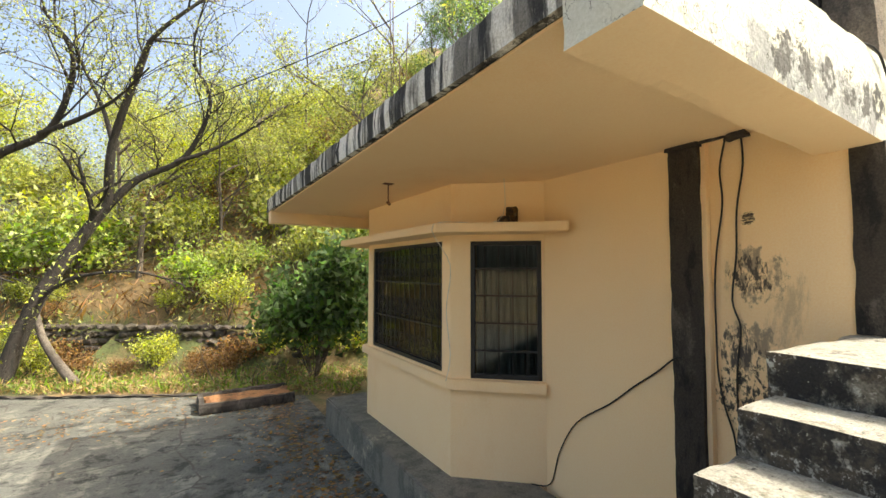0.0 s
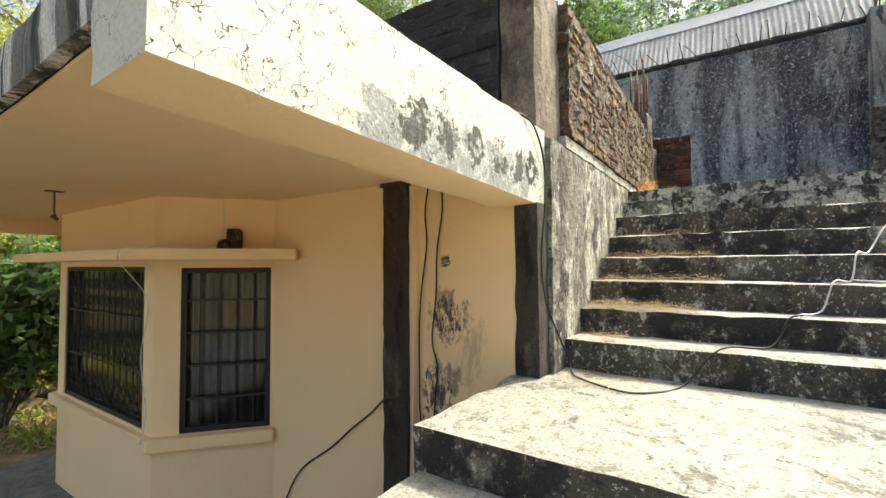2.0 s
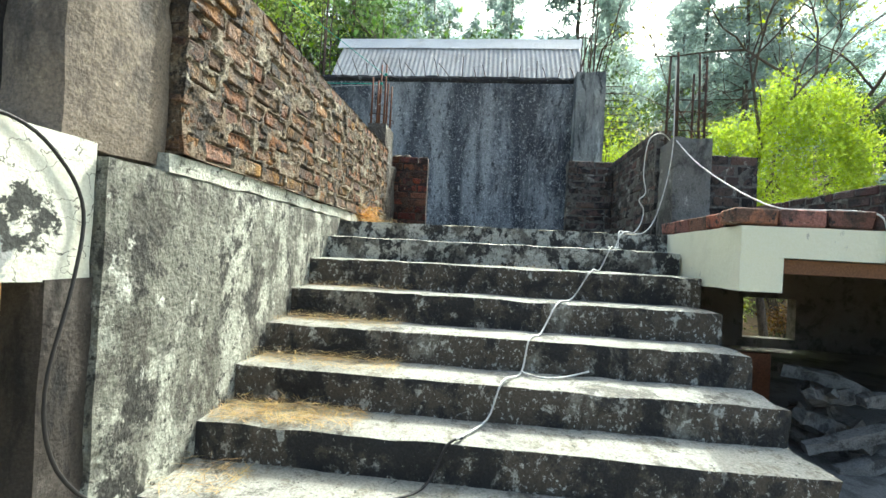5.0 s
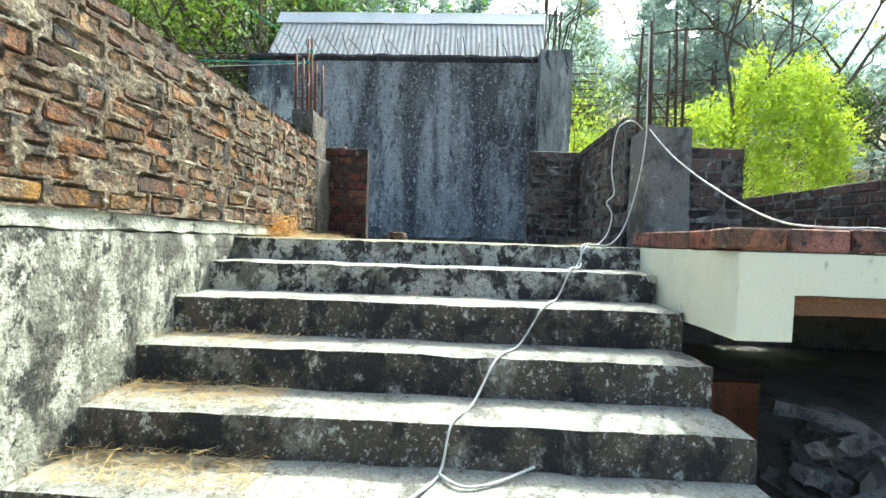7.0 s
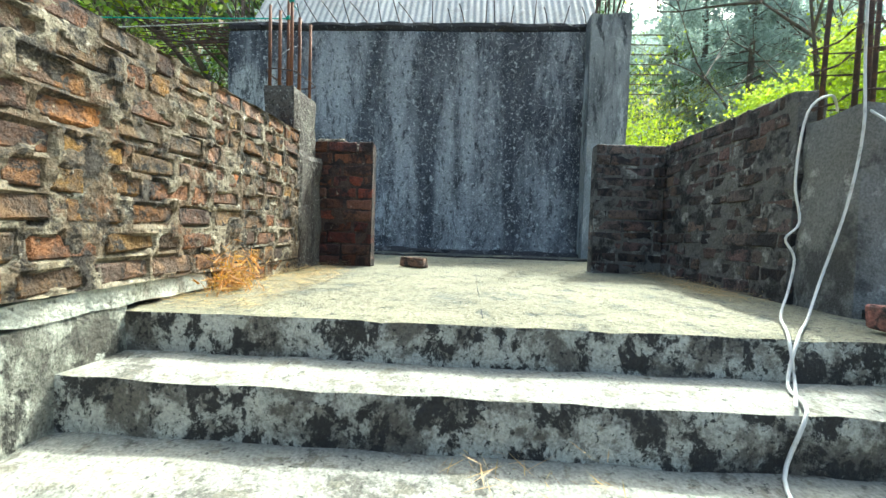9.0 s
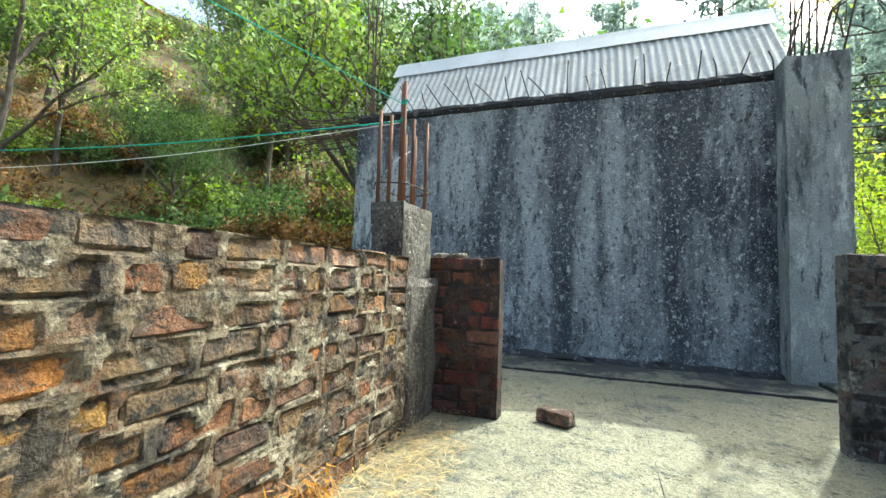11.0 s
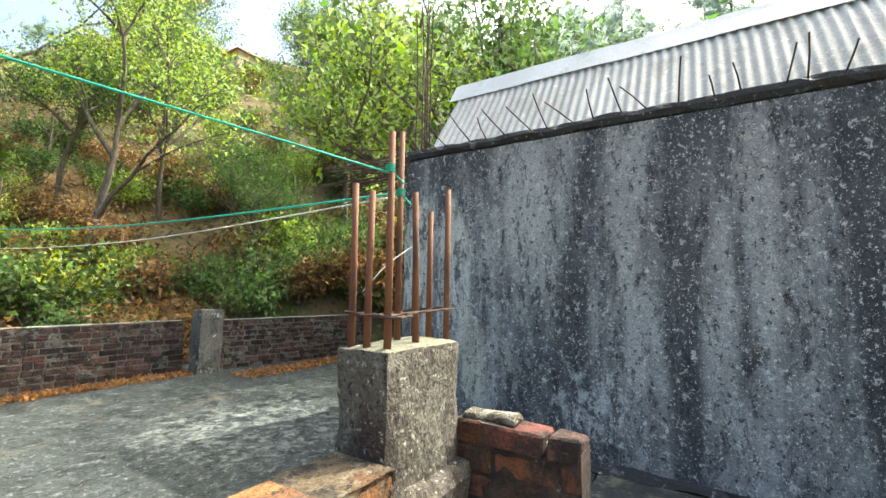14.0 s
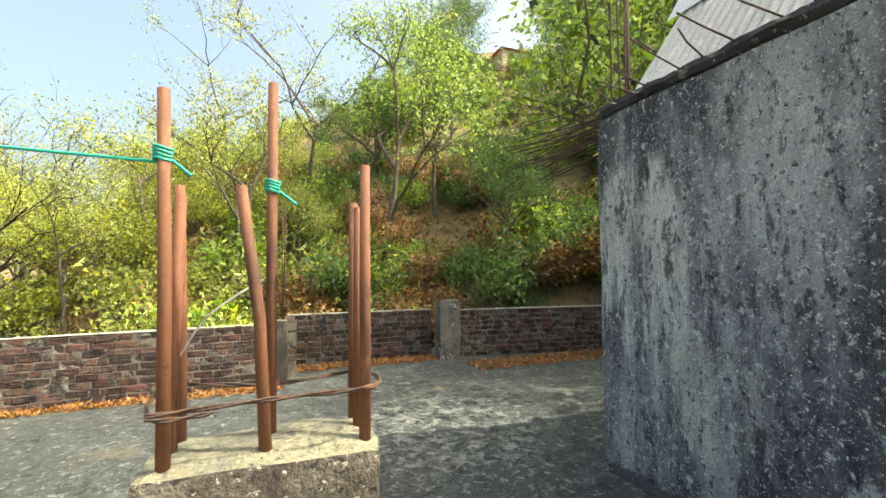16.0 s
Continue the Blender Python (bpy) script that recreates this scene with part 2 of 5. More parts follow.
M_BRICK = surf("old_brick", (0.215, 0.105, 0.036), [((0.085, 0.050, 0.029), 6.0, 0.42, 0.56, 1), ((0.27, 0.225, 0.155), 9.0, 0.56, 0.64, 1), ((0.026, 0.021, 0.018), 11.0, 0.52, 0.61, 1)], vary=0.4, bump=1.0, bump_scale=60, local=True)
M_REDBRICK = surf("red_stub_brick", (0.125, 0.043, 0.026), [((0.030, 0.018, 0.016), 6.0, 0.42, 0.58, 1), ((0.24, 0.19, 0.14), 11.0, 0.61, 0.68, 1)], vary=0.35, bump=0.9, bump_scale=60, local=True)
# Dark red brick, its base lowered further for parapets lying in shade.
M_DARKBRICK = surf("dark_parapet_brick", (0.078, 0.040, 0.030), [((0.022, 0.018, 0.017), 7.0, 0.45, 0.6, 1), ((0.20, 0.18, 0.15), 8.0, 0.62, 0.7, 1)], vary=0.45, bump=0.8, bump_scale=60, local=True)
M_MORTAR = surf("crumbling_mortar", (0.122, 0.086, 0.050), [((0.25, 0.212, 0.145), 4.0, 0.47, 0.60, 1), ((0.13, 0.064, 0.028), 6.0, 0.54, 0.64, 1), ((0.034, 0.027, 0.020), 7.0, 0.49, 0.59, 1), ((0.38, 0.35, 0.27), 9.0, 0.59, 0.65, 1.6), ((0.03, 0.025, 0.02), 34.0, 0.56, 0.63, 1)], bump=1.0)
# Greyer brick for the stair-head walls, with black and pale patches.
M_PIERBRICK = surf("grey_pier_brick", (0.105, 0.070, 0.058), [((0.026, 0.023, 0.023), 6.0, 0.45, 0.58, 1), ((0.27, 0.26, 0.23), 9.0, 0.59, 0.66, 1), ((0.02, 0.018, 0.018), 22.0, 0.55, 0.63, 1)], vary=0.45, bump=0.9, bump_scale=60, local=True)
M_PIERMORTAR = surf("grey_pier_mortar", (0.12, 0.112, 0.10), [((0.31, 0.30, 0.27), 7.0, 0.54, 0.63, 1), (BLACK, 5.0, 0.49, 0.60, 1)], bump=0.9)
M_DARKMORTAR = surf("dark_parapet_mortar", (0.12, 0.108, 0.092), [((0.26, 0.245, 0.21), 9.0, 0.56, 0.64, 1), (BLACK, 5.0, 0.5, 0.6, 1)], bump=0.8)
M_STUBMORTAR = surf("dark_stub_mortar", (0.055, 0.036, 0.028), [((0.02, 0.016, 0.015), 6.0, 0.46, 0.58, 1), ((0.20, 0.17, 0.13), 14.0, 0.60, 0.67, 1)], bump=0.9)
# Brick and mortar copies darkened to carry the west face's shade.
M_SHADEBRICK = surf("shade_black_brick", (0.035, 0.027, 0.026), [((0.018, 0.016, 0.017), 6.0, 0.45, 0.6, 1), ((0.09, 0.075, 0.06), 10.0, 0.60, 0.68, 1)], vary=0.4, bump=0.7, bump_scale=60, local=True)
M_SHADEMORTAR = surf("shade_black_mortar", (0.030, 0.027, 0.026), [((0.075, 0.068, 0.06), 8.0, 0.57, 0.66, 1)], bump=0.8)
M_COPING = surf("brick_coping", (0.24, 0.092, 0.055), [((0.10, 0.055, 0.04), 6.0, 0.44, 0.56, 1), ((0.03, 0.025, 0.022), 15.0, 0.54, 0.62, 1), ((0.36, 0.31, 0.25), 8.0, 0.6, 0.7, 1)], vary=0.3, bump=0.6, local=True)
M_WHITEBEAM = surf("white_painted_beam", (0.82, 0.80, 0.60), [((0.74, 0.72, 0.53), 1.6, 0.5, 0.7, 0.5), ((0.28, 0.27, 0.22), 8.0, 0.62, 0.70, 0.5)], grain=0.12, bump=0.15)
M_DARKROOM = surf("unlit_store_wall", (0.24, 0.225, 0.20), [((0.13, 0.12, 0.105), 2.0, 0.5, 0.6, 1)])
M_TIN = surf("weathered_corrugated_tin", (0.35, 0.35, 0.335), [((0.29, 0.285, 0.265), 3.0, 0.48, 0.62, 1), ((0.22, 0.17, 0.12), 5.0, 0.62, 0.72, 1), ((0.47, 0.47, 0.45), 14.0, 0.56, 0.64, 1)], rough=0.6, metallic=0.1, bump=0.1)
M_RUST = surf("rusty_rebar", (0.150, 0.060, 0.030), [((0.065, 0.030, 0.020), 9.0, 0.46, 0.66, 0.3), ((0.24, 0.11, 0.052), 20.0, 0.58, 0.72, 0.4)], rough=0.75, grain=0.2, bump=0.25, bump_scale=160)
M_DARKRUST = surf("dark_rebar", (0.055, 0.035, 0.028), [((0.12, 0.06, 0.035), 14.0, 0.5, 0.62, 1)], rough=0.8, bump=0.5, bump_scale=120)
M_DRIVE = surf("cast_driveway", (0.095, 0.096, 0.085), [((0.18, 0.175, 0.145), 3.0, 0.5, 0.62, 1), ((0.034, 0.036, 0.031), 4.0, 0.51, 0.60, 1), ((0.15, 0.147, 0.125), 12.0, 0.57, 0.64, 1), ((0.035, 0.035, 0.031), 24.0, 0.56, 0.64, 1)], bump=0.7, cracks=0.9)
M_EARTH = surf("hill_soil", (0.17, 0.115, 0.055), [((0.07, 0.085, 0.028), 0.5, 0.46, 0.6, 1), ((0.26, 0.17, 0.07), 1.2, 0.54, 0.68, 1), ((0.05, 0.04, 0.025), 3.0, 0.52, 0.64, 1)], bump=1.0, bump_scale=9)
M_IRON = surf("black_painted_iron", (0.016, 0.015, 0.015), rough=0.5, grain=0.1, bump=0.15)
M_CABLE = surf("black_cable", (0.02, 0.018, 0.017), rough=0.6, grain=0, bump=0)
M_WHITECABLE = surf("pale_cable", (0.62, 0.61, 0.57), [((0.35, 0.33, 0.3), 9.0, 0.5, 0.64, 1)], rough=0.6, grain=0, bump=0)


# ---- builders ----
def shape(bm, name, mat, parent=None, smooth=False):
    me = bpy.data.meshes.new(name)
    bm.normal_update()
    bm.to_mesh(me)
    bm.free()
    for m in (mat if isinstance(mat, (list, tuple)) else [mat]):
        me.materials.append(m)
    if smooth:
        me.polygons.foreach_set("use_smooth", [True] * len(me.polygons))
    ob = new(name, me)
    if parent:
        ob.parent = parent
    return ob


def part(name, bm, mat, parent, label="", smooth=False):
    ob = shape(bm, name, mat, parent, smooth)
    return tagged(ob, label) if label else ob


def thing(name, label, category, at=(0, 0, 0), group="", kind=""):
    ob = new(name)
    ob.matrix_basis = pose(*at)
    return tagged(ob, label, category, group, kind)


def add_box(bm, x0, x1, y0, y1, z0, z1, bevel=0.0):
    r = bmesh.ops.create_cube(bm, size=1.0)
    vs = r["verts"]
    for v in vs:
        v.co = Vector((x0 + (v.co.x + 0.5) * (x1 - x0), y0 + (v.co.y + 0.5) * (y1 - y0), z0 + (v.co.z + 0.5) * (z1 - z0)))
    if bevel:
        es = {e for v in vs for e in v.link_edges}
        bmesh.ops.bevel(bm, geom=list(es), offset=bevel, segments=2, affect="EDGES", profile=0.6)
    return bm


def box(x0, x1, y0, y1, z0, z1, bevel=0.0):
    return add_box(bmesh.new(), x0, x1, y0, y1, z0, z1, bevel)


def worn_box(x0, x1, y0, y1, z0, z1, cell=0.09, wear=0.008, seed=0.0):
    """A box cut into small cells whose faces and edges are uneven, as cast concrete is."""
    bm = bmesh.new()
    n = [max(1, min(60, int((b - a) / cell))) for a, b in ((x0, x1), (y0, y1), (z0, z1))]
    grid = {}

    def vert(i, j, k):
        key = (i, j, k)
        if key not in grid:
            p = Vector((x0 + (x1 - x0) * i / n[0], y0 + (y1 - y0) * j / n[1], z0 + (z1 - z0) * k / n[2]))
            edge = (i in (0, n[0])) + (j in (0, n[1])) + (k in (0, n[2]))
            q = noise.noise_vector(p * 5.0 + Vector((seed, seed * 2, 0)))
            w = q * wear
            if edge >= 2:
                inward = Vector((1 if i == 0 else -1 if i == n[0] else 0, 1 if j == 0 else -1 if j == n[1] else 0, 1 if k == 0 else -1 if k == n[2] else 0))
                w += inward * wear * (0.7 + 2.2 * max(0.0, noise.noise(p * 9.0 + Vector((0, seed, 3)))))
            grid[key] = bm.verts.new(p + w)
        return grid[key]

    for axis in range(3):
        a, b = [q for q in range(3) if q != axis]
        for side in (0, n[axis]):
            for i in range(n[a]):
                for j in range(n[b]):
                    quad = []
                    for di, dj in ((0, 0), (1, 0), (1, 1), (0, 1)):
                        idx = [0, 0, 0]
                        idx[axis], idx[a], idx[b] = side, i + di, j + dj
                        quad.append(vert(*idx))
                    bm.faces.new(quad)
    bmesh.ops.recalc_face_normals(bm, faces=bm.faces)
    return bm


def tube(bm, pts, r0, r1=None, sides=7, caps=True):
    """A round bar along points, tapering from r0 to r1."""
    r1 = r0 if r1 is None else r1
    pts = [Vector(p) for p in pts]
    rings = []
    for i, p in enumerate(pts):
        d = (pts[min(i + 1, len(pts) - 1)] - pts[max(i - 1, 0)]).normalized()
        u = d.cross(Vector((0.31, 0.17, 0.93))).normalized() if abs(d.z) < 0.95 else d.cross(Vector((1, 0.2, 0))).normalized()
        w = d.cross(u)
        r = r0 + (r1 - r0) * i / max(1, len(pts) - 1)
        rings.append([bm.verts.new(p + (u * math.cos(a) + w * math.sin(a)) * r) for a in [2 * math.pi * k / sides for k in range(sides)]])
    for a, b in zip(rings, rings[1:]):
        for k in range(sides):
            bm.faces.new((a[k], a[(k + 1) % sides], b[(k + 1) % sides], b[k]))
    if caps:
        bm.faces.new(rings[0][::-1])
        bm.faces.new(rings[-1])
    return bm


def smooth_line(pts, steps=6):
    """Points on a soft curve through the given ones."""
    pts = [Vector(p) for p in pts]
    out = []
    for i in range(len(pts) - 1):
        p0, p1, p2, p3 = pts[max(i - 1, 0)], pts[i], pts[i + 1], pts[min(i + 2, len(pts) - 1)]
        for k in range(steps):
            t = k / steps
            out.append(0.5 * (2 * p1 + (p2 - p0) * t + (2 * p0 - 5 * p1 + 4 * p2 - p3) * t * t + (3 * p1 - p0 - 3 * p2 + p3) * t ** 3))
    return out + [pts[-1]]


def wall_along(p0, p1, z0, z1, thick, openings=()):
    """A wall from p0 to p1 in plan, its face on the line and its body to the left of it, with openings (u0, u1, low, high)."""
    p0, p1 = Vector((*p0, 0)), Vector((*p1, 0))
    length = (p1 - p0).length
    d = (p1 - p0) / length
    n = Vector((-d.y, d.x, 0))
    bm = bmesh.new()

    def block(u0, u1, a, b):
        if u1 - u0 < 1e-4 or b - a < 1e-4:
            return
        vs = [bm.verts.new(p0 + d * u + n * w + Vector((0, 0, z))) for z in (a, b) for u, w in ((u0, 0), (u1, 0), (u1, thick), (u0, thick))]
        for f in ((0, 3, 2, 1), (4, 5, 6, 7), (0, 1, 5, 4), (1, 2, 6, 5), (2, 3, 7, 6), (3, 0, 4, 7)):
            bm.faces.new([vs[k] for k in f])

    u = 0.0
    for a, b, low, high in sorted(openings):
        block(u, a, z0, z1)
        block(a, b, z0, low)
        block(a, b, high, z1)
        u = b
    block(u, length, z0, z1)
    return bm


# ---- levels of the place ----
GROUND, LANDING, DECK = 0.12, 2.14, 3.447
STEP_L, STEP_R = 0.61, -1.89
LIPS = [(3.29, 2.31), (3.585, 2.466), (3.86, 2.632), (4.135, 2.795), (4.419, 2.97), (4.672, 3.151), (4.975, 3.31), (5.243, 3.447)]

# ---- ground ----


def hill(x, y):
    s = (x - 0.3) * 0.51 + (y - 9.3) * 0.86
    cap = max(1.0, 2.2 + 0.9 * (x + 2))
    north = min(max(0.0, s - 3.0) * 0.74, cap + 0.05 * max(0.0, s))
    east = max(0.0, x - 14.5) * 0.47
    return GROUND + max(min(north, 26), min(east, 24)) + (0.9 if s > 3.0 else 0.0)


def ground_sheet():
    bm = bmesh.new()
    xs = [-400, -150, -60] + [-30 + i for i in range(0, 81)] + [70, 150, 400]
    ys = [-400, -150, -60] + [-35 + i for i in range(0, 96)] + [80, 150, 400]
    g = [[bm.verts.new((x, y, hill(x, y) - 0.02 + (0.25 * noise.noise(Vector((x * 0.35, y * 0.35, 0))) if hill(x, y) > GROUND + 0.05 else 0.0))) for y in ys] for x in xs]
    for i in range(len(xs) - 1):
        for j in range(len(ys) - 1):
            bm.faces.new((g[i][j], g[i + 1][j], g[i + 1][j + 1], g[i][j + 1]))
    return tagged(shape(bm, "ground", M_EARTH, smooth=True), "brown leaf-littered soil rising into a hillside", "ground", kind="structure")


ground_sheet()


def slab(name, mat, label, cat, *b, kind="structure", wear=0.006, cell=0.12):
    return tagged(shape(worn_box(*b, cell=cell, wear=wear), name, mat), label, cat, kind=kind)


drive = tagged(shape(bmesh.new(), "driveway", M_DRIVE), "grey cast concrete driveway with dark stains and cracks", "driveway", kind="structure")
bm = bmesh.new()
f = [bm.verts.new(p) for p in ((-8, -6, GROUND), (2.1, -6, GROUND), (2.1, 8.3, GROUND), (0.35, 9.2, GROUND), (-2.7, 11.0, GROUND), (-8, 13.5, GROUND))]
bm.faces.new(f)
r = bmesh.ops.extrude_face_region(bm, geom=bm.faces[:])
for v in r["geom"]:
    if isinstance(v, bmesh.types.BMVert):
        v.co.z += 0.02
bmesh.ops.recalc_face_normals(bm, faces=bm.faces)
bm.to_mesh(drive.data)
bm.free()

# ---- stairs ----
stairs = thing("staircase", "weathered concrete staircase with dark moldy risers and shade-mottled treads", "stairs", kind="structure")


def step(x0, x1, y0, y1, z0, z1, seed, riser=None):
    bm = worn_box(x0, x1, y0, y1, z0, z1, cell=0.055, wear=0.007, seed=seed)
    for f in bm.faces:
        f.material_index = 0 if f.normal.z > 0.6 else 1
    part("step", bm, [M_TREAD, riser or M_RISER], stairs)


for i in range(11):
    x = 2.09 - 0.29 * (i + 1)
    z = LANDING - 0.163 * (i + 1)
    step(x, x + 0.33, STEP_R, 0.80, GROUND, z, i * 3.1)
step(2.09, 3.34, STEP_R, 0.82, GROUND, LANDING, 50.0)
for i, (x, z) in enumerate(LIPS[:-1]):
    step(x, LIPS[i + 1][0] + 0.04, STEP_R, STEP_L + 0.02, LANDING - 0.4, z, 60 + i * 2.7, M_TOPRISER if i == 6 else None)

# ---- upper terrace ----
bm = worn_box(LIPS[-1][0], 9.49, -2.4, 0.66, DECK - 0.3, DECK, cell=0.075, wear=0.006, seed=9)
for f in bm.faces:
    f.material_index = 0 if f.normal.z > 0.6 else 1
tagged(shape(bm, "terrace_floor", [M_TERRACE, M_TOPRISER]), "pale weathered concrete terrace floor at the stair head", "floor", kind="structure")
slab("roof_deck", M_ROOFDECK, "grey-green mossy concrete roof deck", "floor", 2.97, 13.6, 0.665, 8.0, DECK - 0.16, DECK - 0.002, cell=0.2)

# ---- house one ----
tagged(shape(wall_along((2.97, 1.46), (2.97, 0.70), GROUND, 3.3, 0.2), "wall_stained", M_STAINWALL), "cream plaster wall with black mold stains", "wall", kind="structure")
BAY = [(2.92, 2.88), (2.27, 3.45), (2.26, 5.54), (2.92, 6.12)]
bay_d = (Vector(BAY[0]) - Vector(BAY[1])).length
CEIL = 3.285
tagged(shape(wall_along((2.92, 2.88), (2.92, 1.46), GROUND, CEIL, 0.22), "wall_main", M_CREAM), "smooth cream painted plaster wall", "wall", kind="structure")
tagged(shape(wall_along(BAY[1], BAY[0], GROUND, CEIL, 0.12, [(bay_d - 0.68, bay_d - 0.03, 1.46, 2.73)]), "wall_bay_side", M_CREAM), "cream plaster side of a bay window", "wall", kind="structure")
tagged(shape(wall_along(BAY[2], BAY[1], GROUND, CEIL, 0.16, [(0.17, 1.93, 1.48, 2.74)]), "wall_bay_front", M_CREAM), "cream plaster front of a bay window", "wall", kind="structure")
tagged(shape(wall_along(BAY[3], BAY[2], GROUND, CEIL, 0.12), "wall_bay_far", M_CREAM), "cream plaster side of a bay window", "wall", kind="structure")
tagged(shape(wall_along((2.92, 6.4), BAY[3], GROUND, CEIL, 0.22), "wall_north_part", M_CREAM), "cream plaster wall", "wall", kind="structure")
tagged(shape(wall_along((4.8, 6.4), (2.92, 6.4), GROUND, CEIL, 0.2), "wall_north", M_CREAM), "cream plaster wall", "wall", kind="structure")
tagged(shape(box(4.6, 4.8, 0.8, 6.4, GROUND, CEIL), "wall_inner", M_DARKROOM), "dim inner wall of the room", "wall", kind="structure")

# columns on the outer wall
for name, b, mat, lab in (
    ("column", (2.885, 3.1, 1.485, 1.685, GROUND, 3.27), M_COLUMN, "black mold-stained concrete column on the cream wall"),
    ("column", (2.955, 3.12, 0.645, 0.787, LANDING, 3.085), M_COLUMN, "dark stained concrete column at the stair landing"),
):
    tagged(shape(worn_box(*b, cell=0.06, wear=0.004), name, mat), lab, "column", kind="structure")

# Column cap, plus thin slabs added to stand for dark patches on the soffit.
bracket = thing("soffit_bracket", "black column cap with added thin slabs for dark soffit patches", "bracket", kind="structure")
part("cap", worn_box(2.865, 3.09, 1.47, 1.70, 3.245, 3.284, cell=0.04, wear=0.006), M_COLUMN, bracket)
part("strip", worn_box(2.885, 2.925, 1.33, 1.48, 3.262, 3.285, cell=0.04, wear=0.005), M_COLUMN, bracket)
part("boss", worn_box(2.86, 2.965, 1.19, 1.34, 3.235, 3.286, cell=0.035, wear=0.012), M_COLUMN, bracket)

# roof slab with its edge beams
roof = thing("roof_slab", "projecting cream concrete roof slab with a streaked edge", "roof", kind="structure")
part("soffit", worn_box(1.15, 4.6, 0.9, 6.6, CEIL, DECK - 0.17, cell=0.3, wear=0.003), M_CREAM, roof)
part("eave_edge", worn_box(1.106, 1.152, 0.90, 6.62, CEIL - 0.0, 3.47, cell=0.07, wear=0.006), M_EAVE, roof, "white eave edge with black vertical streaks")
part("eave_top", worn_box(1.15, 2.95, 0.9, 6.6, DECK - 0.165, 3.468, cell=0.2, wear=0.006), M_ROOFDECK, roof)
bm = worn_box(1.106, 3.10, 0.654, 0.935, 3.10, 3.5, cell=0.06, wear=0.004, seed=4)
for v in bm.verts:
    if v.co.z < 3.2:
        v.co.z += 0.035 - 0.035 * (v.co.x - 1.1)
for f in bm.faces:
    f.material_index = 1 if f.normal.z < -0.6 or f.normal.y > 0.6 else 0
part("edge_beam", bm, [M_FASCIA, M_CREAM], roof, "white fascia beam with cracked flaking plaster")
part("edge_beam", worn_box(1.13, 4.0, 6.38, 6.62, 3.12, 3.46, cell=0.2, wear=0.004), M_CREAM, roof)

# stair side wall with its ledge
slab("wall_stair_side", M_SIDEWALL, "white plaster stair wall with black mold patches", "wall", 3.10, 5.26, 0.615, 0.80, LANDING - 0.1, 3.465, cell=0.07, wear=0.007)
slab("ledge", M_LEDGE, "pale rough plaster ledge under the brick parapet", "ledge", 3.34, 5.75, 0.608, 0.80, 3.455, 3.54, cell=0.05, wear=0.009)
slab("parapet_column", surf("brown_concrete_column", (0.15, 0.12, 0.09), [((0.06, 0.05, 0.04), 3.0, 0.48, 0.62, 0.5), ((0.24, 0.20, 0.15), 8.0, 0.58, 0.68, 1)], bump=0.5), "grey concrete parapet column over the roof edge", "column", 2.98, 3.39, 0.655, 0.88, 3.47, 4.50, cell=0.08, wear=0.01)

# plinth
bm = bmesh.new()
foot = [(1.93, 1.0), (2.86, 1.0), (2.86, 6.5), (1.98, 6.5)]
for z in (GROUND, 0.56):
    for x, y in foot:
        bm.verts.new((x, y, z))
bm.verts.ensure_lookup_table()
for f in ((3, 2, 1, 0), (4, 5, 6, 7), (0, 1, 5, 4), (1, 2, 6, 5), (2, 3, 7, 6), (3, 0, 4, 7)):
    bm.faces.new([bm.verts[k] for k in f])
bmesh.ops.bevel(bm, geom=bm.edges[:], offset=0.02, segments=2, affect="EDGES")
tagged(shape(bm, "plinth", surf("mossy_plinth", (0.17, 0.16, 0.135), [((0.10, 0.10, 0.085), 3.0, 0.46, 0.6, 0.6), ((0.42, 0.38, 0.29), 2.0, 0.55, 0.7, 1)], bump=0.6)), "grey stained concrete plinth along the house", "plinth", kind="structure")

# ---- shed behind the terrace ----
slab("wall_shed", M_SHED, "tall blackened mildew-streaked plaster wall", "wall", 9.49, 9.72, -2.0, 2.73, DECK - 0.3, 6.30, cell=0.25, wear=0.008)
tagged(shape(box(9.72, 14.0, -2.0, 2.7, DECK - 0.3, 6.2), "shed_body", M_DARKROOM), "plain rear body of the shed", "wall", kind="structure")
slab("shed_band", M_BAND, "dark rough concrete band along the wall top", "beam", 9.49, 9.9, -2.0, 2.75, 6.302, 6.425, cell=0.05, wear=0.02)
# Thin block standing in for a dark dirt line; the wall has no kerb.
slab("wall_kerb", M_BAND, "low raised strip standing for the dark dirt line at the wall foot", "kerb", 9.36, 9.5, -2.0, 2.6, DECK - 0.05, 3.50, cell=0.05, wear=0.035)
slab("pillar", M_PILLAR, "pale grey concrete pillar beside the black wall", "pillar", 9.25, 9.6, -2.42, -1.93, DECK - 0.3, 6.42, cell=0.15, wear=0.01)
slab("floor_joint", M_BAND, "thin dark joint running along the terrace floor", "trim", 5.35, 8.6, -0.604, -0.596, DECK - 0.02, DECK + 0.0035, cell=0.06, wear=0.003)
slab("floor_strip", M_BAND, "thin dark strip across the terrace floor", "trim", 8.62, 8.66, -2.0, 0.6, DECK - 0.02, DECK + 0.025, cell=0.05, wear=0.006)


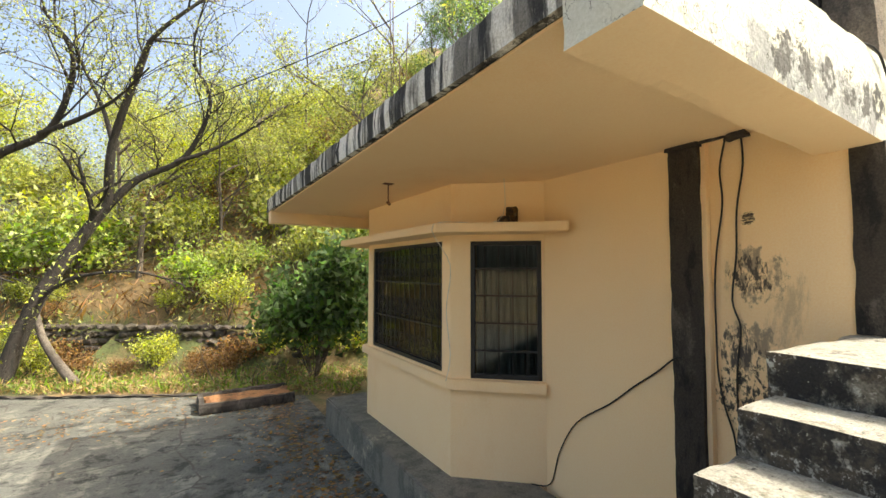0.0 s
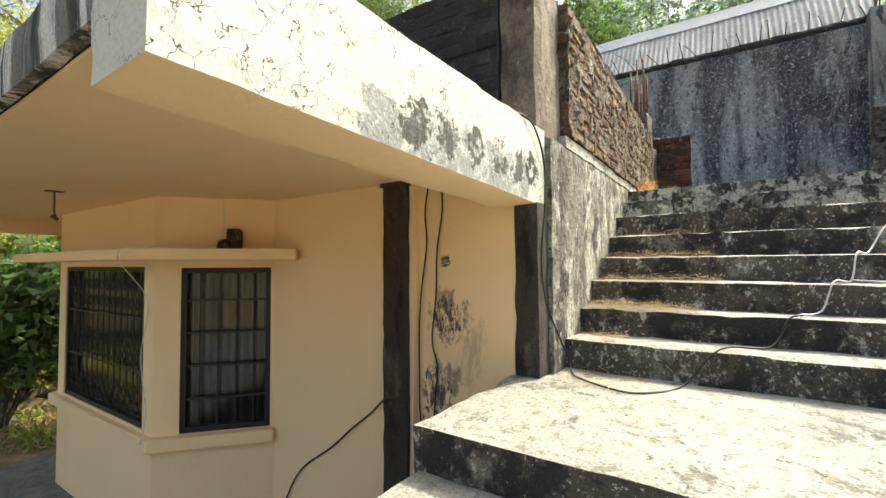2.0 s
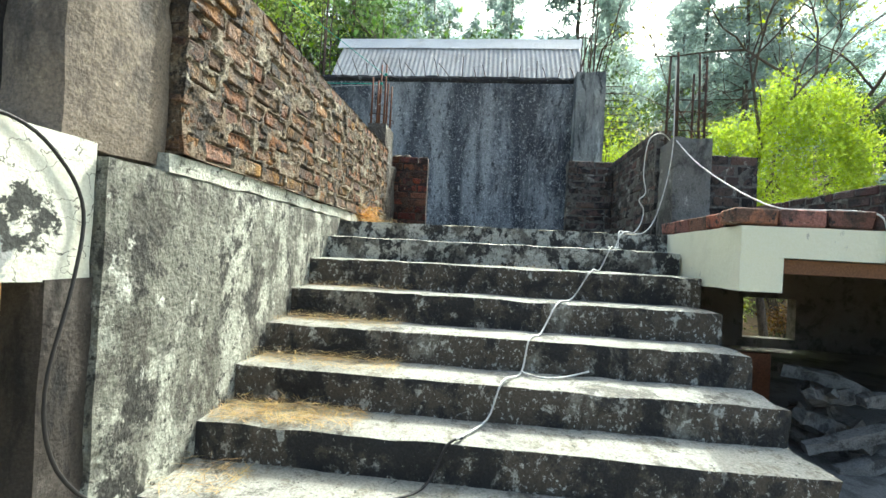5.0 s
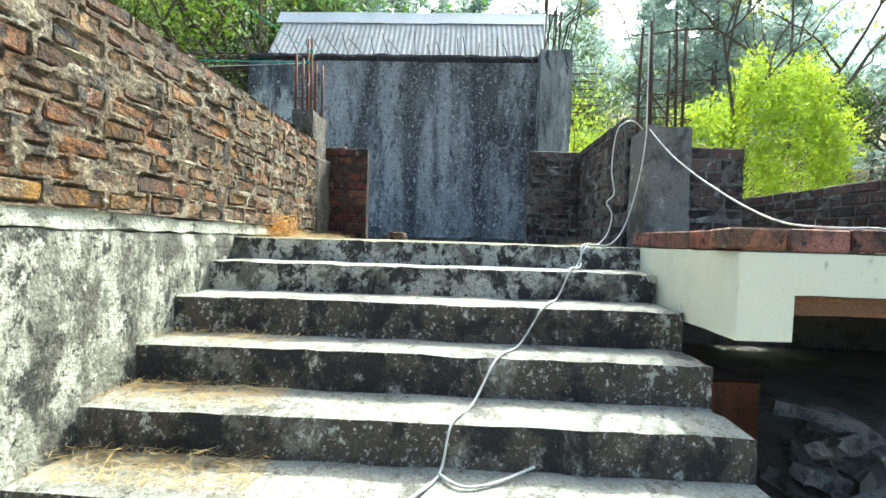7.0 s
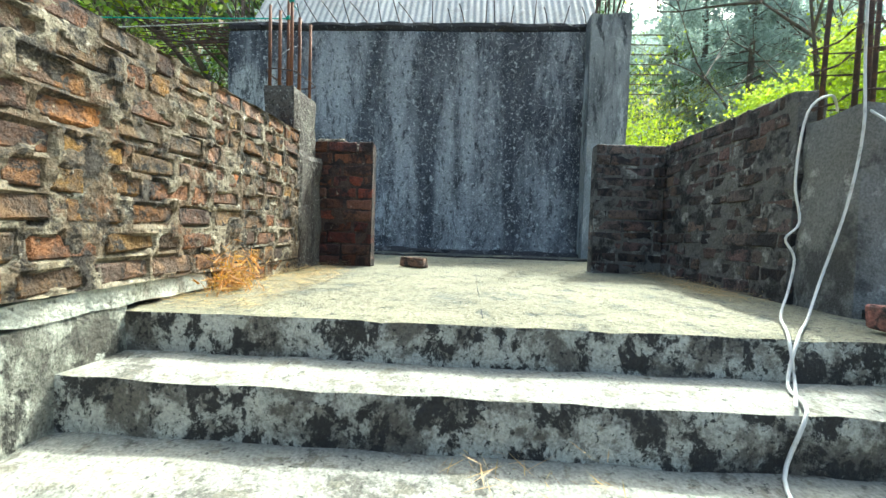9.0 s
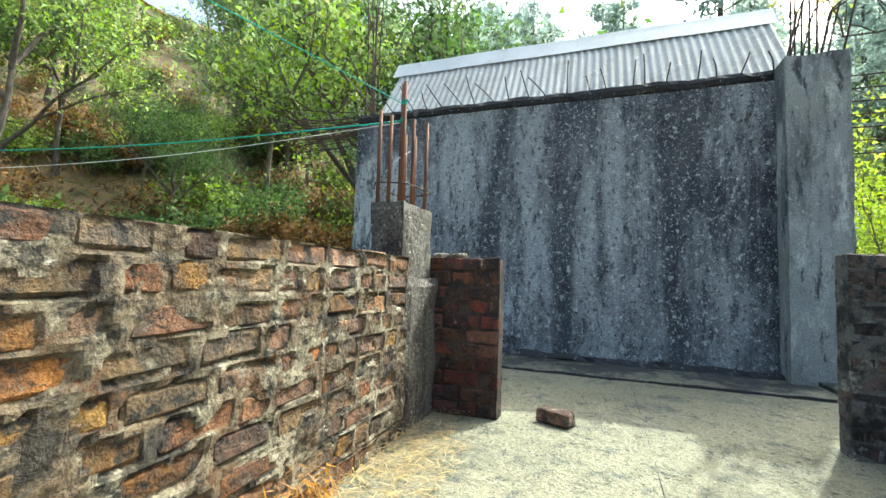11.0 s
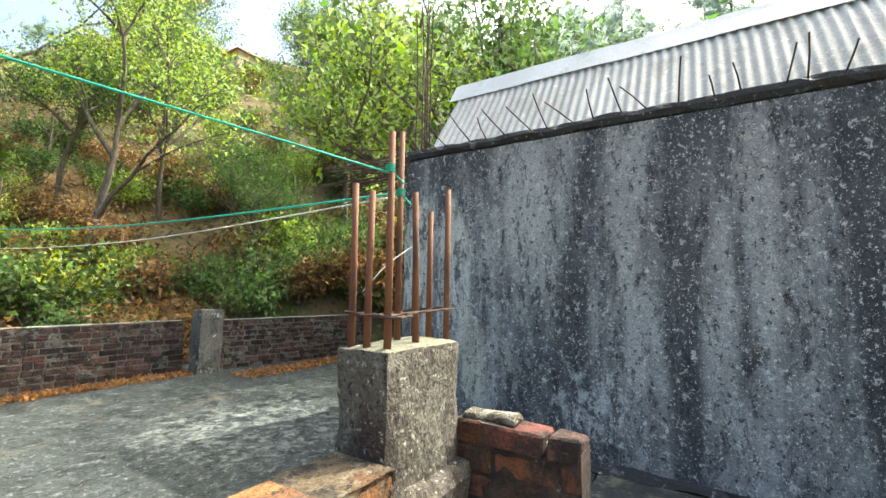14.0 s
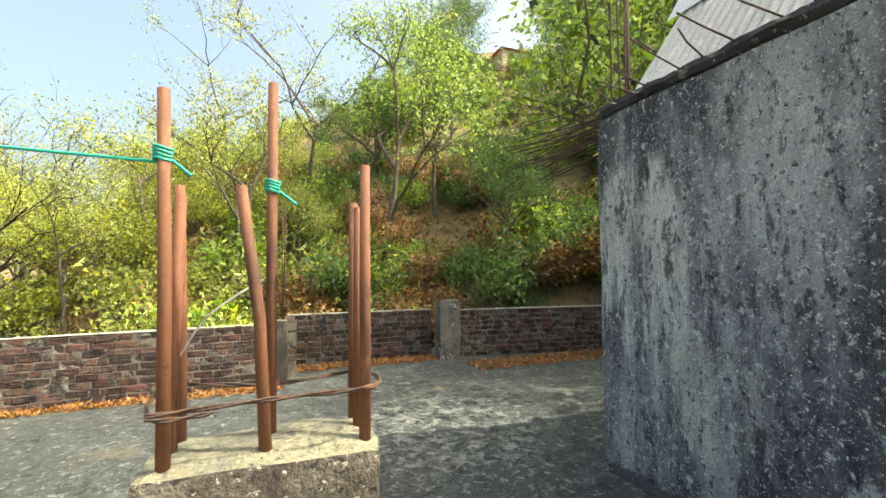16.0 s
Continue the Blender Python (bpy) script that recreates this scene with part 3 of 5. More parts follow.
def tin_roof():
    roof = thing("tin_roof", "weathered corrugated tin roof on the shed", "roof", kind="structure")
    bm = bmesh.new()
    y0, y1, pitch = -2.15, 2.5, 0.088
    n = int((y1 - y0) / pitch * 6)
    for a, b in (((9.62, 6.42), (10.37, 7.45)), ((10.40, 7.45), (12.2, 6.5))):
        rows = []
        d = Vector((b[0] - a[0], 0, b[1] - a[1]))
        nn = Vector((-d.z, 0, d.x)).normalized()
        for k in range(n + 1):
            y = y0 + (y1 - y0) * k / n
            off = nn * 0.012 * math.sin(2 * math.pi * (y - y0) / pitch)
            rows.append([bm.verts.new(Vector((a[0], y, a[1])) + d * t + off) for t in (0, 0.5, 1)])
        for p, q in zip(rows, rows[1:]):
            for k in range(2):
                bm.faces.new((p[k], p[k + 1], q[k + 1], q[k]))
    part("sheet", bm, M_TIN, roof, smooth=True)
    bm = bmesh.new()
    for k in range(5):
        ya, yb = y0 - 0.06 + k * 0.96, y0 - 0.06 + k * 0.96 + 0.97
        prof = [(10.20, 7.23), (10.33, 7.43), (10.37, 7.50), (10.41, 7.50), (10.46, 7.45), (10.62, 7.37)]
        rs = [[bm.verts.new((x, y, z + 0.02 + 0.006 * (k % 2))) for x, z in prof] for y in (ya, yb)]
        for i in range(len(prof) - 1):
            bm.faces.new((rs[0][i], rs[0][i + 1], rs[1][i + 1], rs[1][i]))
    part("ridge_cap", bm, surf("pale_ridge_tin", (0.50, 0.51, 0.50), [((0.36, 0.355, 0.33), 5.0, 0.55, 0.7, 1)], rough=0.5, metallic=0.2, bump=0.1), roof, "flat pale ridge cap")


tin_roof()

# ---- house two beside the stairs ----
house2 = thing("house_two", "white beam and roof edge of the neighbouring house", "house", kind="structure")
part("beam", worn_box(4.313, 5.26, -2.12, -1.90, 3.10, 3.45, cell=0.1, wear=0.002), M_WHITEBEAM, house2, "white painted concrete beam")
part("beam", worn_box(4.309, 4.53, -7.5, -1.903, 3.285, 3.452, cell=0.1, wear=0.002), M_WHITEBEAM, house2)
part("lintel", worn_box(4.34, 4.50, -7.5, -2.12, 3.20, 3.283, cell=0.2, wear=0.004), surf("brown_lintel", (0.16, 0.08, 0.04), bump=0.3), house2)
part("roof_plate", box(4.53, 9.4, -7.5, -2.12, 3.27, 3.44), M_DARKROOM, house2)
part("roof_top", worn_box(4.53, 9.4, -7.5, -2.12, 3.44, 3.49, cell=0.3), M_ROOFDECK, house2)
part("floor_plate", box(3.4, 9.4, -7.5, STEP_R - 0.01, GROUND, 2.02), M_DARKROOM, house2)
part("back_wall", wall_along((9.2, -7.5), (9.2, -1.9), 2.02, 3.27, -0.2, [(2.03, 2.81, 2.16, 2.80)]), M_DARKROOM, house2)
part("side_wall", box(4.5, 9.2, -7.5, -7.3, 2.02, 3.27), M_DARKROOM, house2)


# ---- windows of the bay ----
def prism(points, z0, z1, bevel=0.008):
    bm = bmesh.new()
    lo = [bm.verts.new((x, y, z0)) for x, y in points]
    hi = [bm.verts.new((x, y, z1)) for x, y in points]
    bm.faces.new(lo[::-1])
    bm.faces.new(hi)
    n = len(points)
    for i in range(n):
        bm.faces.new((lo[i], lo[(i + 1) % n], hi[(i + 1) % n], hi[i]))
    bmesh.ops.recalc_face_normals(bm, faces=bm.faces)
    if bevel:
        bmesh.ops.bevel(bm, geom=bm.edges[:], offset=bevel, segments=2, affect="EDGES")
    return bm


tagged(shape(prism([(2.83, 2.50), (1.985, 3.26), (1.965, 5.85), (2.35, 6.2), (2.95, 6.2), (2.95, 2.62)], 2.79, 2.87), "sunshade", M_CREAM), "cream concrete sunshade over the bay windows", "sunshade", kind="structure")
tagged(shape(prism([(2.87, 2.82), (2.21, 3.41), (2.20, 5.60), (2.86, 6.2), (2.95, 6.1), (2.29, 5.52), (2.30, 3.47), (2.94, 2.89)], 1.36, 1.455), "window_sill", M_CREAM), "cream concrete sill under the bay windows", "sill", kind="structure")

M_GLASS = bpy.data.materials.new("window_glass")
M_GLASS.use_nodes = True
_b = M_GLASS.node_tree.nodes["Principled BSDF"]
_b.inputs["Transmission Weight"].default_value, _b.inputs["Roughness"].default_value, _b.inputs["Base Color"].default_value = 1.0, 0.06, (0.45, 0.52, 0.52, 1)
M_CURTAIN = surf("grey_curtain", (0.28, 0.30, 0.28), [((0.18, 0.20, 0.19), 3.0, 0.45, 0.6, 0.2)], grain=0.1, bump=0.1)


def window(name, p0, p1, z0, z1, uprights, rails, label, ornate, curtain):
    """A barred window between two points in plan; p0 to p1 runs with the room on the left."""
    p0, p1 = Vector((*p0, 0)), Vector((*p1, 0))
    d = (p1 - p0).normalized()
    w, h = (p1 - p0).length, z1 - z0
    n = Vector((-d.y, d.x, 0))
    win = tagged(new(name), label, "window", kind="structure")
    win.matrix_basis = Matrix(((d.x, n.x, 0, p0.x), (d.y, n.y, 0, p0.y), (0, 0, 1, z0), (0, 0, 0, 1)))
    bm = bmesh.new()
    for b in ((0, w, 0, 0.04), (0, w, h - 0.04, h), (0, 0.04, 0, h), (w - 0.04, w, 0, h)):
        add_box(bm, b[0], b[1], 0.01, 0.06, b[2], b[3], 0.004)
    part("window_frame", bm, M_IRON, win, "black painted frame")
    for i in range(uprights):
        x = w * (i + 1) / (uprights + 1)
        part("bar", tube(bmesh.new(), [(x, 0.03, 0.03), (x, 0.03, h - 0.03)], 0.006, sides=6), M_IRON, win)
    for i in range(rails):
        z = h * (i + 1) / (rails + 1)
        part("rail", box(0.03, w - 0.03, 0.022, 0.034, z - 0.008, z + 0.008), M_IRON, win)
    if ornate:
        for i in range(uprights + 1):
            x = w * (i + 0.5) / (uprights + 1)
            for z in (0.10, 0.22, 0.52, 0.62, 0.95, 1.1):
                ring = [(x + 0.035 * math.cos(a), 0.03, z * h / 1.26 + 0.045 * math.sin(a)) for a in [k * math.pi / 5 for k in range(11)]]
                part("scroll", tube(bmesh.new(), ring, 0.005, sides=5, caps=False), M_IRON, win)
    g = part("pane", box(0.04, w - 0.04, 0.07, 0.075, 0.04, h - 0.04), M_GLASS, win)
    g.visible_shadow = False
    if curtain:
        bm = bmesh.new()
        cols = [[bm.verts.new((0.05 + (w * 0.96 - 0.05) * k / 60, 0.16 + 0.025 * math.sin(k * 0.95) + 0.01 * math.sin(k * 2.3), z)) for z in (0.0, h)] for k in range(61)]
        for a, b in zip(cols, cols[1:]):
            bm.faces.new((a[0], b[0], b[1], a[1]))
        c = part("curtain", bm, M_CURTAIN, win, "grey hanging curtain", smooth=True)
        c.modifiers.new("thick", "SOLIDIFY").thickness = 0.004
    return win


_a, _c = Vector(BAY[1]), Vector(BAY[0])
_d = (_c - _a).normalized()
window("window_1", _a + _d * (bay_d - 0.68), _a + _d * (bay_d - 0.03), 1.46, 2.73, 4, 4, "black barred window with a grey curtain behind the glass", False, True)
window("window_2", (2.261, 5.37), (2.269, 3.61), 1.48, 2.74, 13, 2, "dark window with an ornate black iron grille", True, False)


# ---- bricks ----
def brick_mesh(name, l, w, h, seed, worn=0.012):
    bm = box(-l / 2, l / 2, -w / 2, w / 2, -h / 2, h / 2)
    bmesh.ops.bevel(bm, geom=bm.edges[:], offset=0.008, segments=1, affect="EDGES")
    for v in bm.verts:
        v.co += noise.noise_vector(v.co * 23 + Vector((seed * 3.1, seed, 0))) * worn
    me = bpy.data.meshes.new(name)
    bm.to_mesh(me)
    bm.free()
    return me


def brick_wall(name, label, p0, p1, z0, z1, thick, mat, mortar, seed=1, proud=0.008, top=None, gaps=0.0, left=True, course=0.088, joint=0.012, smeared=False):
    """A wall of single bricks on a mortar core; p0 to p1 in plan is its seen face, the body on the left (or right)."""
    rng = random.Random(seed)
    p0, p1 = Vector((*p0, 0)), Vector((*p1, 0))
    d = (p1 - p0).normalized()
    n = Vector((-d.y, d.x, 0)) * (1 if left else -1)
    length = (p1 - p0).length
    wall = tagged(new(name), label, "wall", kind="structure")
    rows = int(round((z1 - z0) / course))
    ch = (z1 - z0) / rows
    meshes, laid = {}, []
    for kind, l in (("long", 0.222), ("short", 0.105)):
        meshes[kind] = []
        for k in range(4):
            me = brick_mesh("brick", l, thick + 2 * proud, ch - joint, seed + k * 1.7 + l, 0.014 if smeared else 0.012)
            me.materials.append(mat)
            meshes[kind].append(me)
    turn = math.atan2(d.y, d.x)
    for r in range(rows):
        u = -rng.random() * 0.2 if r % 2 else 0.0
        while u < length - 0.04:
            kind = "short" if rng.random() < 0.28 else "long"
            l = 0.222 if kind == "long" else 0.105
            a, b = max(u, 0.0), min(u + l, length)
            z = z0 + (r + 0.5) * ch
            lim = z1 if top is None else top((a + b) / 2)
            if b - a > 0.035 and z < lim and rng.random() >= gaps:
                ob = new("brick", meshes[kind][rng.randrange(4)])
                ob.parent = wall
                laid.append((r, a, b, rng.uniform(0.6, 1.0)))
                q = p0 + d * (a + b) / 2 + n * (thick / 2 - proud * rng.uniform(-0.6, 0.6))
                ob.matrix_basis = Matrix.LocRotScale((q.x, q.y, z + rng.uniform(-0.009, 0.009) * (1 if smeared else 0.3)), Euler((rng.uniform(-0.02, 0.02), rng.uniform(-0.03, 0.03), turn + rng.uniform(-0.02, 0.02))), ((b - a) / l * rng.uniform(0.97, 1.0), 1, 1))
            u += l + joint
    bm = bmesh.new()
    cells = max(2, int(length / (0.016 if smeared else 0.03 if mortar is M_MORTAR else 0.06)))
    fine = 6 if smeared else 2
    us = [length * i / cells for i in range(cells + 1)]
    zs = [z0 + (z1 - z0) * k / (rows * fine) for k in range(rows * fine + 1)]

    def bedded(u, z):
        """How deep the mortar lies at a point: sunk over a brick, standing out round it, smeared over it here and there."""
        r = int((z - z0) / ch)
        for row, a, b, depth in laid:
            if row == r and a + 0.012 < u < b - 0.012 and 0.012 < z - z0 - r * ch < ch - 0.012:
                return depth if noise.noise(Vector((u * 5.0, z * 8.0, seed))) < 0.16 else 0.1
        return 0.0

    for side in (0, 1):
        g = []
        for u in us:
            lim = z1 if top is None else top(u)
            col = []
            for z in zs:
                q = p0 + d * u + n * (0.004 if side == 0 else thick - 0.004)
                q = Vector((q.x, q.y, min(z, lim - 0.012)))
                lift = 0.007 + 0.012 * noise.noise(q * 11.0) + 0.005 * noise.noise(q * 3.1)
                if smeared and side == 0:
                    lift = 0.013 + 0.016 * noise.noise(q * 9.0) + 0.007 * noise.noise(q * 37.0) - 0.024 * bedded(u + 0.02 * noise.noise(q * 15.0), z + 0.02 * noise.noise(q * 12.0 + Vector((5, 0, 0))))
                q -= n * lift * (1 if side == 0 else -1)
                col.append(bm.verts.new(q))
            g.append(col)
        for i in range(cells):
            for k in range(len(zs) - 1):
                bm.faces.new((g[i][k], g[i + 1][k], g[i + 1][k + 1], g[i][k + 1]))
        if side == 0:
            front = g
    for i in range(cells):
        bm.faces.new((front[i][-1], front[i + 1][-1], g[i + 1][-1], g[i][-1]))
    for i in (0, cells):
        for k in range(len(zs) - 1):
            bm.faces.new((front[i][k], front[i][k + 1], g[i][k + 1], g[i][k]))
    bmesh.ops.remove_doubles(bm, verts=bm.verts, dist=0.0005)
    bmesh.ops.recalc_face_normals(bm, faces=bm.faces)
    part("mortar", bm, mortar, wall)
    return wall


# ---- stair head: columns with reinforcing bars ----
def rebar(bm, pts, r=0.009):
    return tube(bm, pts, r, r * 0.86, sides=9)


def rebar_column(name, label, x0, x1, y0, y1, z0, z1, bars, tie_levels, mat, barmat, r=0.011):
    col = thing(name, label, "column", kind="structure")
    bm = worn_box(x0, x1, y0, y1, z0, z1, cell=0.05, wear=0.009, seed=x0)
    for f in bm.faces:
        f.material_index = 1 if f.normal.z > 0.6 else 0
    part("shaft", bm, [mat, M_TERRACE], col)
    for x, y, h, lean in bars:
        part("rebar", rebar(bmesh.new(), [(x, y, z1 - 0.05), (x + lean * 0.3, y + lean * 0.1, z1 + (h - z1) * 0.5), (x + lean, y + lean * 0.4, h)], r), barmat, col, smooth=True)
    for z in tie_levels:
        a, b, c, e = x0 + 0.03, x1 - 0.015, y0 + 0.02, y1 - 0.01
        loop = [(a, c, z), ((a + b) / 2, c - 0.006, z + 0.008), (b, c, z + 0.012), (b, e, z), ((a + b) / 2, e, z - 0.012), (a, e, z + 0.004), (a, c, z - 0.006), (a + 0.1, c - 0.01, z - 0.004)]
        bm = bmesh.new()
        for side in (0.0, math.pi):
            wound = smooth_line(loop, 5)
            tube(bm, [p + Vector((0.002 * math.sin(1.3 * i + side), 0.002 * math.sin(1.3 * i + side), 0.003 * math.cos(1.3 * i + side))) for i, p in enumerate(wound)], 0.0028, sides=5)
        part("tie", bm, M_DARKRUST, col, "twisted tie wire")
    return col


M_SPECKLE = surf("speckled_column", (0.095, 0.082, 0.066), [((0.22, 0.205, 0.175), 3.0, 0.55, 0.68, 0.7), ((0.04, 0.028, 0.023), 4.0, 0.48, 0.60, 0.5), ((0.36, 0.34, 0.29), 52.0, 0.58, 0.63, 1), ((0.02, 0.017, 0.015), 46.0, 0.54, 0.60, 1)], bump=0.9)
rebar_column("rebar_column", "speckled grey concrete stub with tall rusty bars", 6.69, 7.13, 0.645, 0.865, DECK - 0.2, 4.69,
             [(6.74, 0.69, 5.37, -0.01), (6.735, 0.77, 5.19, 0.01), (6.74, 0.84, 5.22, -0.01), (6.915, 0.79, 5.45, 0.0), (6.91, 0.705, 5.20, -0.05), (7.10, 0.85, 5.20, 0.0), (7.10, 0.78, 5.18, 0.0), (7.10, 0.70, 5.26, 0.0)],
             (4.79,), M_SPECKLE, M_RUST, 0.0125)
slab("column_foot", M_SPECKLE, "rough grey mortar foot round the rebar column", "column", 6.66, 7.16, 0.60, 0.95, DECK - 0.1, 4.28, cell=0.06, wear=0.02)
rebar_column("rebar_column", "dark concrete column stub with a bundle of bars", 5.655, 5.985, -2.40, -2.085, DECK - 0.2, 4.31,
             [(5.70, -2.12, 5.05, 0.02), (5.78, -2.14, 5.0, 0.0), (5.93, -2.12, 5.1, -0.02), (5.70, -2.34, 5.0, 0.0), (5.82, -2.35, 5.1, 0.02), (5.93, -2.34, 4.95, 0.0)],
             (4.36, 4.52, 4.62), surf("grey_column_stub", (0.17, 0.165, 0.15), [((0.07, 0.068, 0.062), 4.0, 0.48, 0.6, 0.6), ((0.34, 0.33, 0.30), 8.0, 0.57, 0.66, 0.7)], bump=0.6), M_DARKRUST)
rebar_column("rebar_column", "dark parapet column with bars at the roof corner", 5.55, 5.85, -4.3, -3.95, 3.40, 4.12,
             [(5.6, -4.0, 5.1, 0.02), (5.7, -4.05, 5.0, 0.0), (5.8, -4.0, 5.2, -0.02), (5.6, -4.25, 5.0, 0.0), (5.8, -4.25, 5.1, 0.0)], (4.3, 4.6), M_COLUMN, M_DARKRUST)

rebar_column("rebar_column", "thin bars on the roof corner column", 2.86, 3.2, 6.2, 6.42, 3.4, 4.35,
             [(2.90, 6.25, 6.9, -0.06), (2.98, 6.38, 7.3, -0.02), (3.03, 6.25, 5.9, 0.0), (3.08, 6.38, 5.9, 0.02), (3.16, 6.3, 6.6, 0.05)], (4.6,), M_COLUMN, M_DARKRUST, 0.008)
rebar_column("rebar_column", "dark parapet column with a bundle of thin bars", 6.78, 7.08, 6.28, 6.5, DECK - 0.1, 4.33,
             [(6.82, 6.34, 6.1, -0.01), (6.9, 6.34, 5.9, 0.0), (7.02, 6.36, 6.0, 0.02), (6.84, 6.46, 5.8, 0.0), (7.0, 6.46, 5.9, 0.0)], (4.5,), M_COLUMN, M_DARKRUST, 0.008)
tall = thing("wall_bars", "tall thin rusty bars rising from the wall corner", "reinforcing bars", kind="structure")
for k in range(7):
    rr = random.Random(k)
    x, y = 9.62 + rr.uniform(0, 0.28), 2.52 + rr.uniform(0, 0.24)
    part("rebar", rebar(bmesh.new(), [(x, y, 6.40), (x + rr.uniform(-0.03, 0.03), y, 7.4), (x + rr.uniform(-0.08, 0.08), y + rr.uniform(-0.06, 0.06), rr.uniform(7.8, 8.6))], 0.009), M_DARKRUST, tall)
for k in range(26):
    rr = random.Random(100 + k)
    z = 6.14 + 0.28 * (k % 5) / 4 + rr.uniform(-0.02, 0.02)
    x = 9.46 + 0.4 * (k // 5) / 5
    drop = rr.uniform(-0.22, 0.16)
    part("rebar", rebar(bmesh.new(), [(x, 2.72, z), (x - 0.06 + rr.uniform(-0.05, 0.03), 3.2, z + drop * 0.4), (x - rr.uniform(0.0, 0.35), 3.2 + rr.uniform(0.25, 0.75), z + drop)], 0.007), M_DARKRUST, tall)
for k in range(22):
    rr = random.Random(200 + k)
    y = 2.6 - 4.5 * k / 21 + rr.uniform(-0.06, 0.06)
    l, rise, drift = rr.uniform(0.16, 0.42), rr.uniform(0.02, 0.16), rr.uniform(-0.06, 0.16)
    part("rebar", rebar(bmesh.new(), [(9.5, y, 6.40), (9.43 - l * 0.5, y + drift * 0.5, 6.41 + rise * 0.5), (9.43 - l, y + drift, 6.42 + rise)], 0.0065), M_DARKRUST, tall)
for k in range(14):
    rr = random.Random(300 + k)
    x, y = rr.uniform(9.3, 9.55), rr.uniform(-2.38, -1.98)
    s = 0.06 if k < 7 else 0.55
    part("rebar", rebar(bmesh.new(), [(x, y, 6.36), (x + rr.uniform(-0.02, 0.02), y - s * 0.2, 6.9), (x + rr.uniform(-0.1, 0.1), y - s * rr.uniform(0.3, 1.0), rr.uniform(7.1, 7.9))], 0.009), M_DARKRUST, tall)
for k in range(7):
    part("rebar", rebar(bmesh.new(), [(9.4, -2.4, 5.5 + k * 0.12), (9.4, -2.7, 5.5 + k * 0.12), (9.38, -2.85 - 0.05 * (k % 3), 5.49 + k * 0.12)], 0.007), M_DARKRUST, tall)

# low floor of house two, its coping and things
part("door_panel", worn_box(5.55, 5.6, -2.85, -2.16, 2.02, 2.56, cell=0.2, wear=0.002), surf("brown_board", (0.22, 0.085, 0.04), [((0.12, 0.05, 0.03), 6.0, 0.5, 0.6, 0.1)], bump=0.2), house2, "reddish brown board")


def coping_bricks():
    cop = tagged(new("coping"), "weathered red brick coping along the roof edge", "coping", kind="structure")
    me = [brick_mesh("brick", 0.225, 0.15, 0.085, 40 + k) for k in range(3)]
    for m in me:
        m.materials.append(M_COPING)
    rng = random.Random(5)
    for k in range(22):
        ob = new("brick", me[k % 3])
        ob.parent = cop
        ob.matrix_basis = pose(4.395, -1.98 - 0.234 * k, 3.502 + rng.uniform(-0.006, 0.006), 0, 0, 90 + rng.uniform(-2, 2))
    for k in range(4):
        ob = new("brick", me[k % 3])
        ob.parent = cop
        ob.matrix_basis = pose(4.60 + 0.234 * k, -1.985 - 0.004 * k, 3.502 + rng.uniform(-0.006, 0.006), 0, 0, rng.uniform(-2, 2))


coping_bricks()

# ---- loose things ----
M_WOOD = surf("grey_driftwood", (0.23, 0.21, 0.185), [((0.09, 0.08, 0.07), 9.0, 0.48, 0.6, 0.3)], bump=0.7, local=True)
rng = random.Random(12)
for k in range(12):
    l = rng.uniform(0.35, 0.7)
    r = rng.uniform(0.05, 0.09)
    bm = tube(bmesh.new(), smooth_line([(-l / 2, 0, 0), (-l * 0.1, rng.uniform(-0.06, 0.06), rng.uniform(-0.03, 0.05)), (l / 2, rng.uniform(-0.08, 0.08), rng.uniform(-0.02, 0.06))], 3), r, r * rng.uniform(0.45, 0.95), sides=4)
    for v in bm.verts:
        v.co += noise.noise_vector(v.co * 13 + Vector((k, 0, 0))) * 0.02
    ob = tagged(shape(bm, "firewood_log", M_WOOD), "grey weathered firewood log in a dark store", "log", group="firewood heap")
    layer = k // 4
    ob.matrix_basis = pose(4.75 + 0.16 * (k % 4) + rng.uniform(-0.05, 0.05), -2.75 - rng.uniform(0, 0.35), 2.10 + 0.15 * layer, rng.uniform(0, 90), rng.uniform(-38, 38), rng.uniform(20, 160))

# bricks left on the sunshade and the terrace
for m, lab in ((pose(2.62, 3.10, 2.912, 0, 0, 62), "red brick lying on the concrete sunshade"), (pose(2.66, 3.02, 2.93, 0, 90, 40), "broken brick piece standing on the sunshade"), (pose(7.22, -0.12, 3.49, 4, 0, 70), "loose red brick on the terrace floor")):
    me = brick_mesh("loose_brick", 0.2, 0.1, 0.075, 77)
    me.materials.append(M_BRICK)
    ob = new("loose_brick", me)
    ob.matrix_basis = m
    tagged(ob, lab, "brick")

hook = thing("ceiling_hook", "rusty fan hook hanging under the eave", "hook", (1.75, 3.74, CEIL))
part("plate", box(-0.05, 0.05, -0.04, 0.04, -0.012, 0.0, 0.003), M_RUST, hook)
part("rod", tube(bmesh.new(), [(0, 0, 0), (0, 0, -0.15), (0.01, 0, -0.19)], 0.006, sides=6), M_RUST, hook)
part("end", tube(bmesh.new(), [(-0.012, 0, -0.18), (0.022, 0, -0.21)], 0.016, 0.012, sides=8), M_RUST, hook)

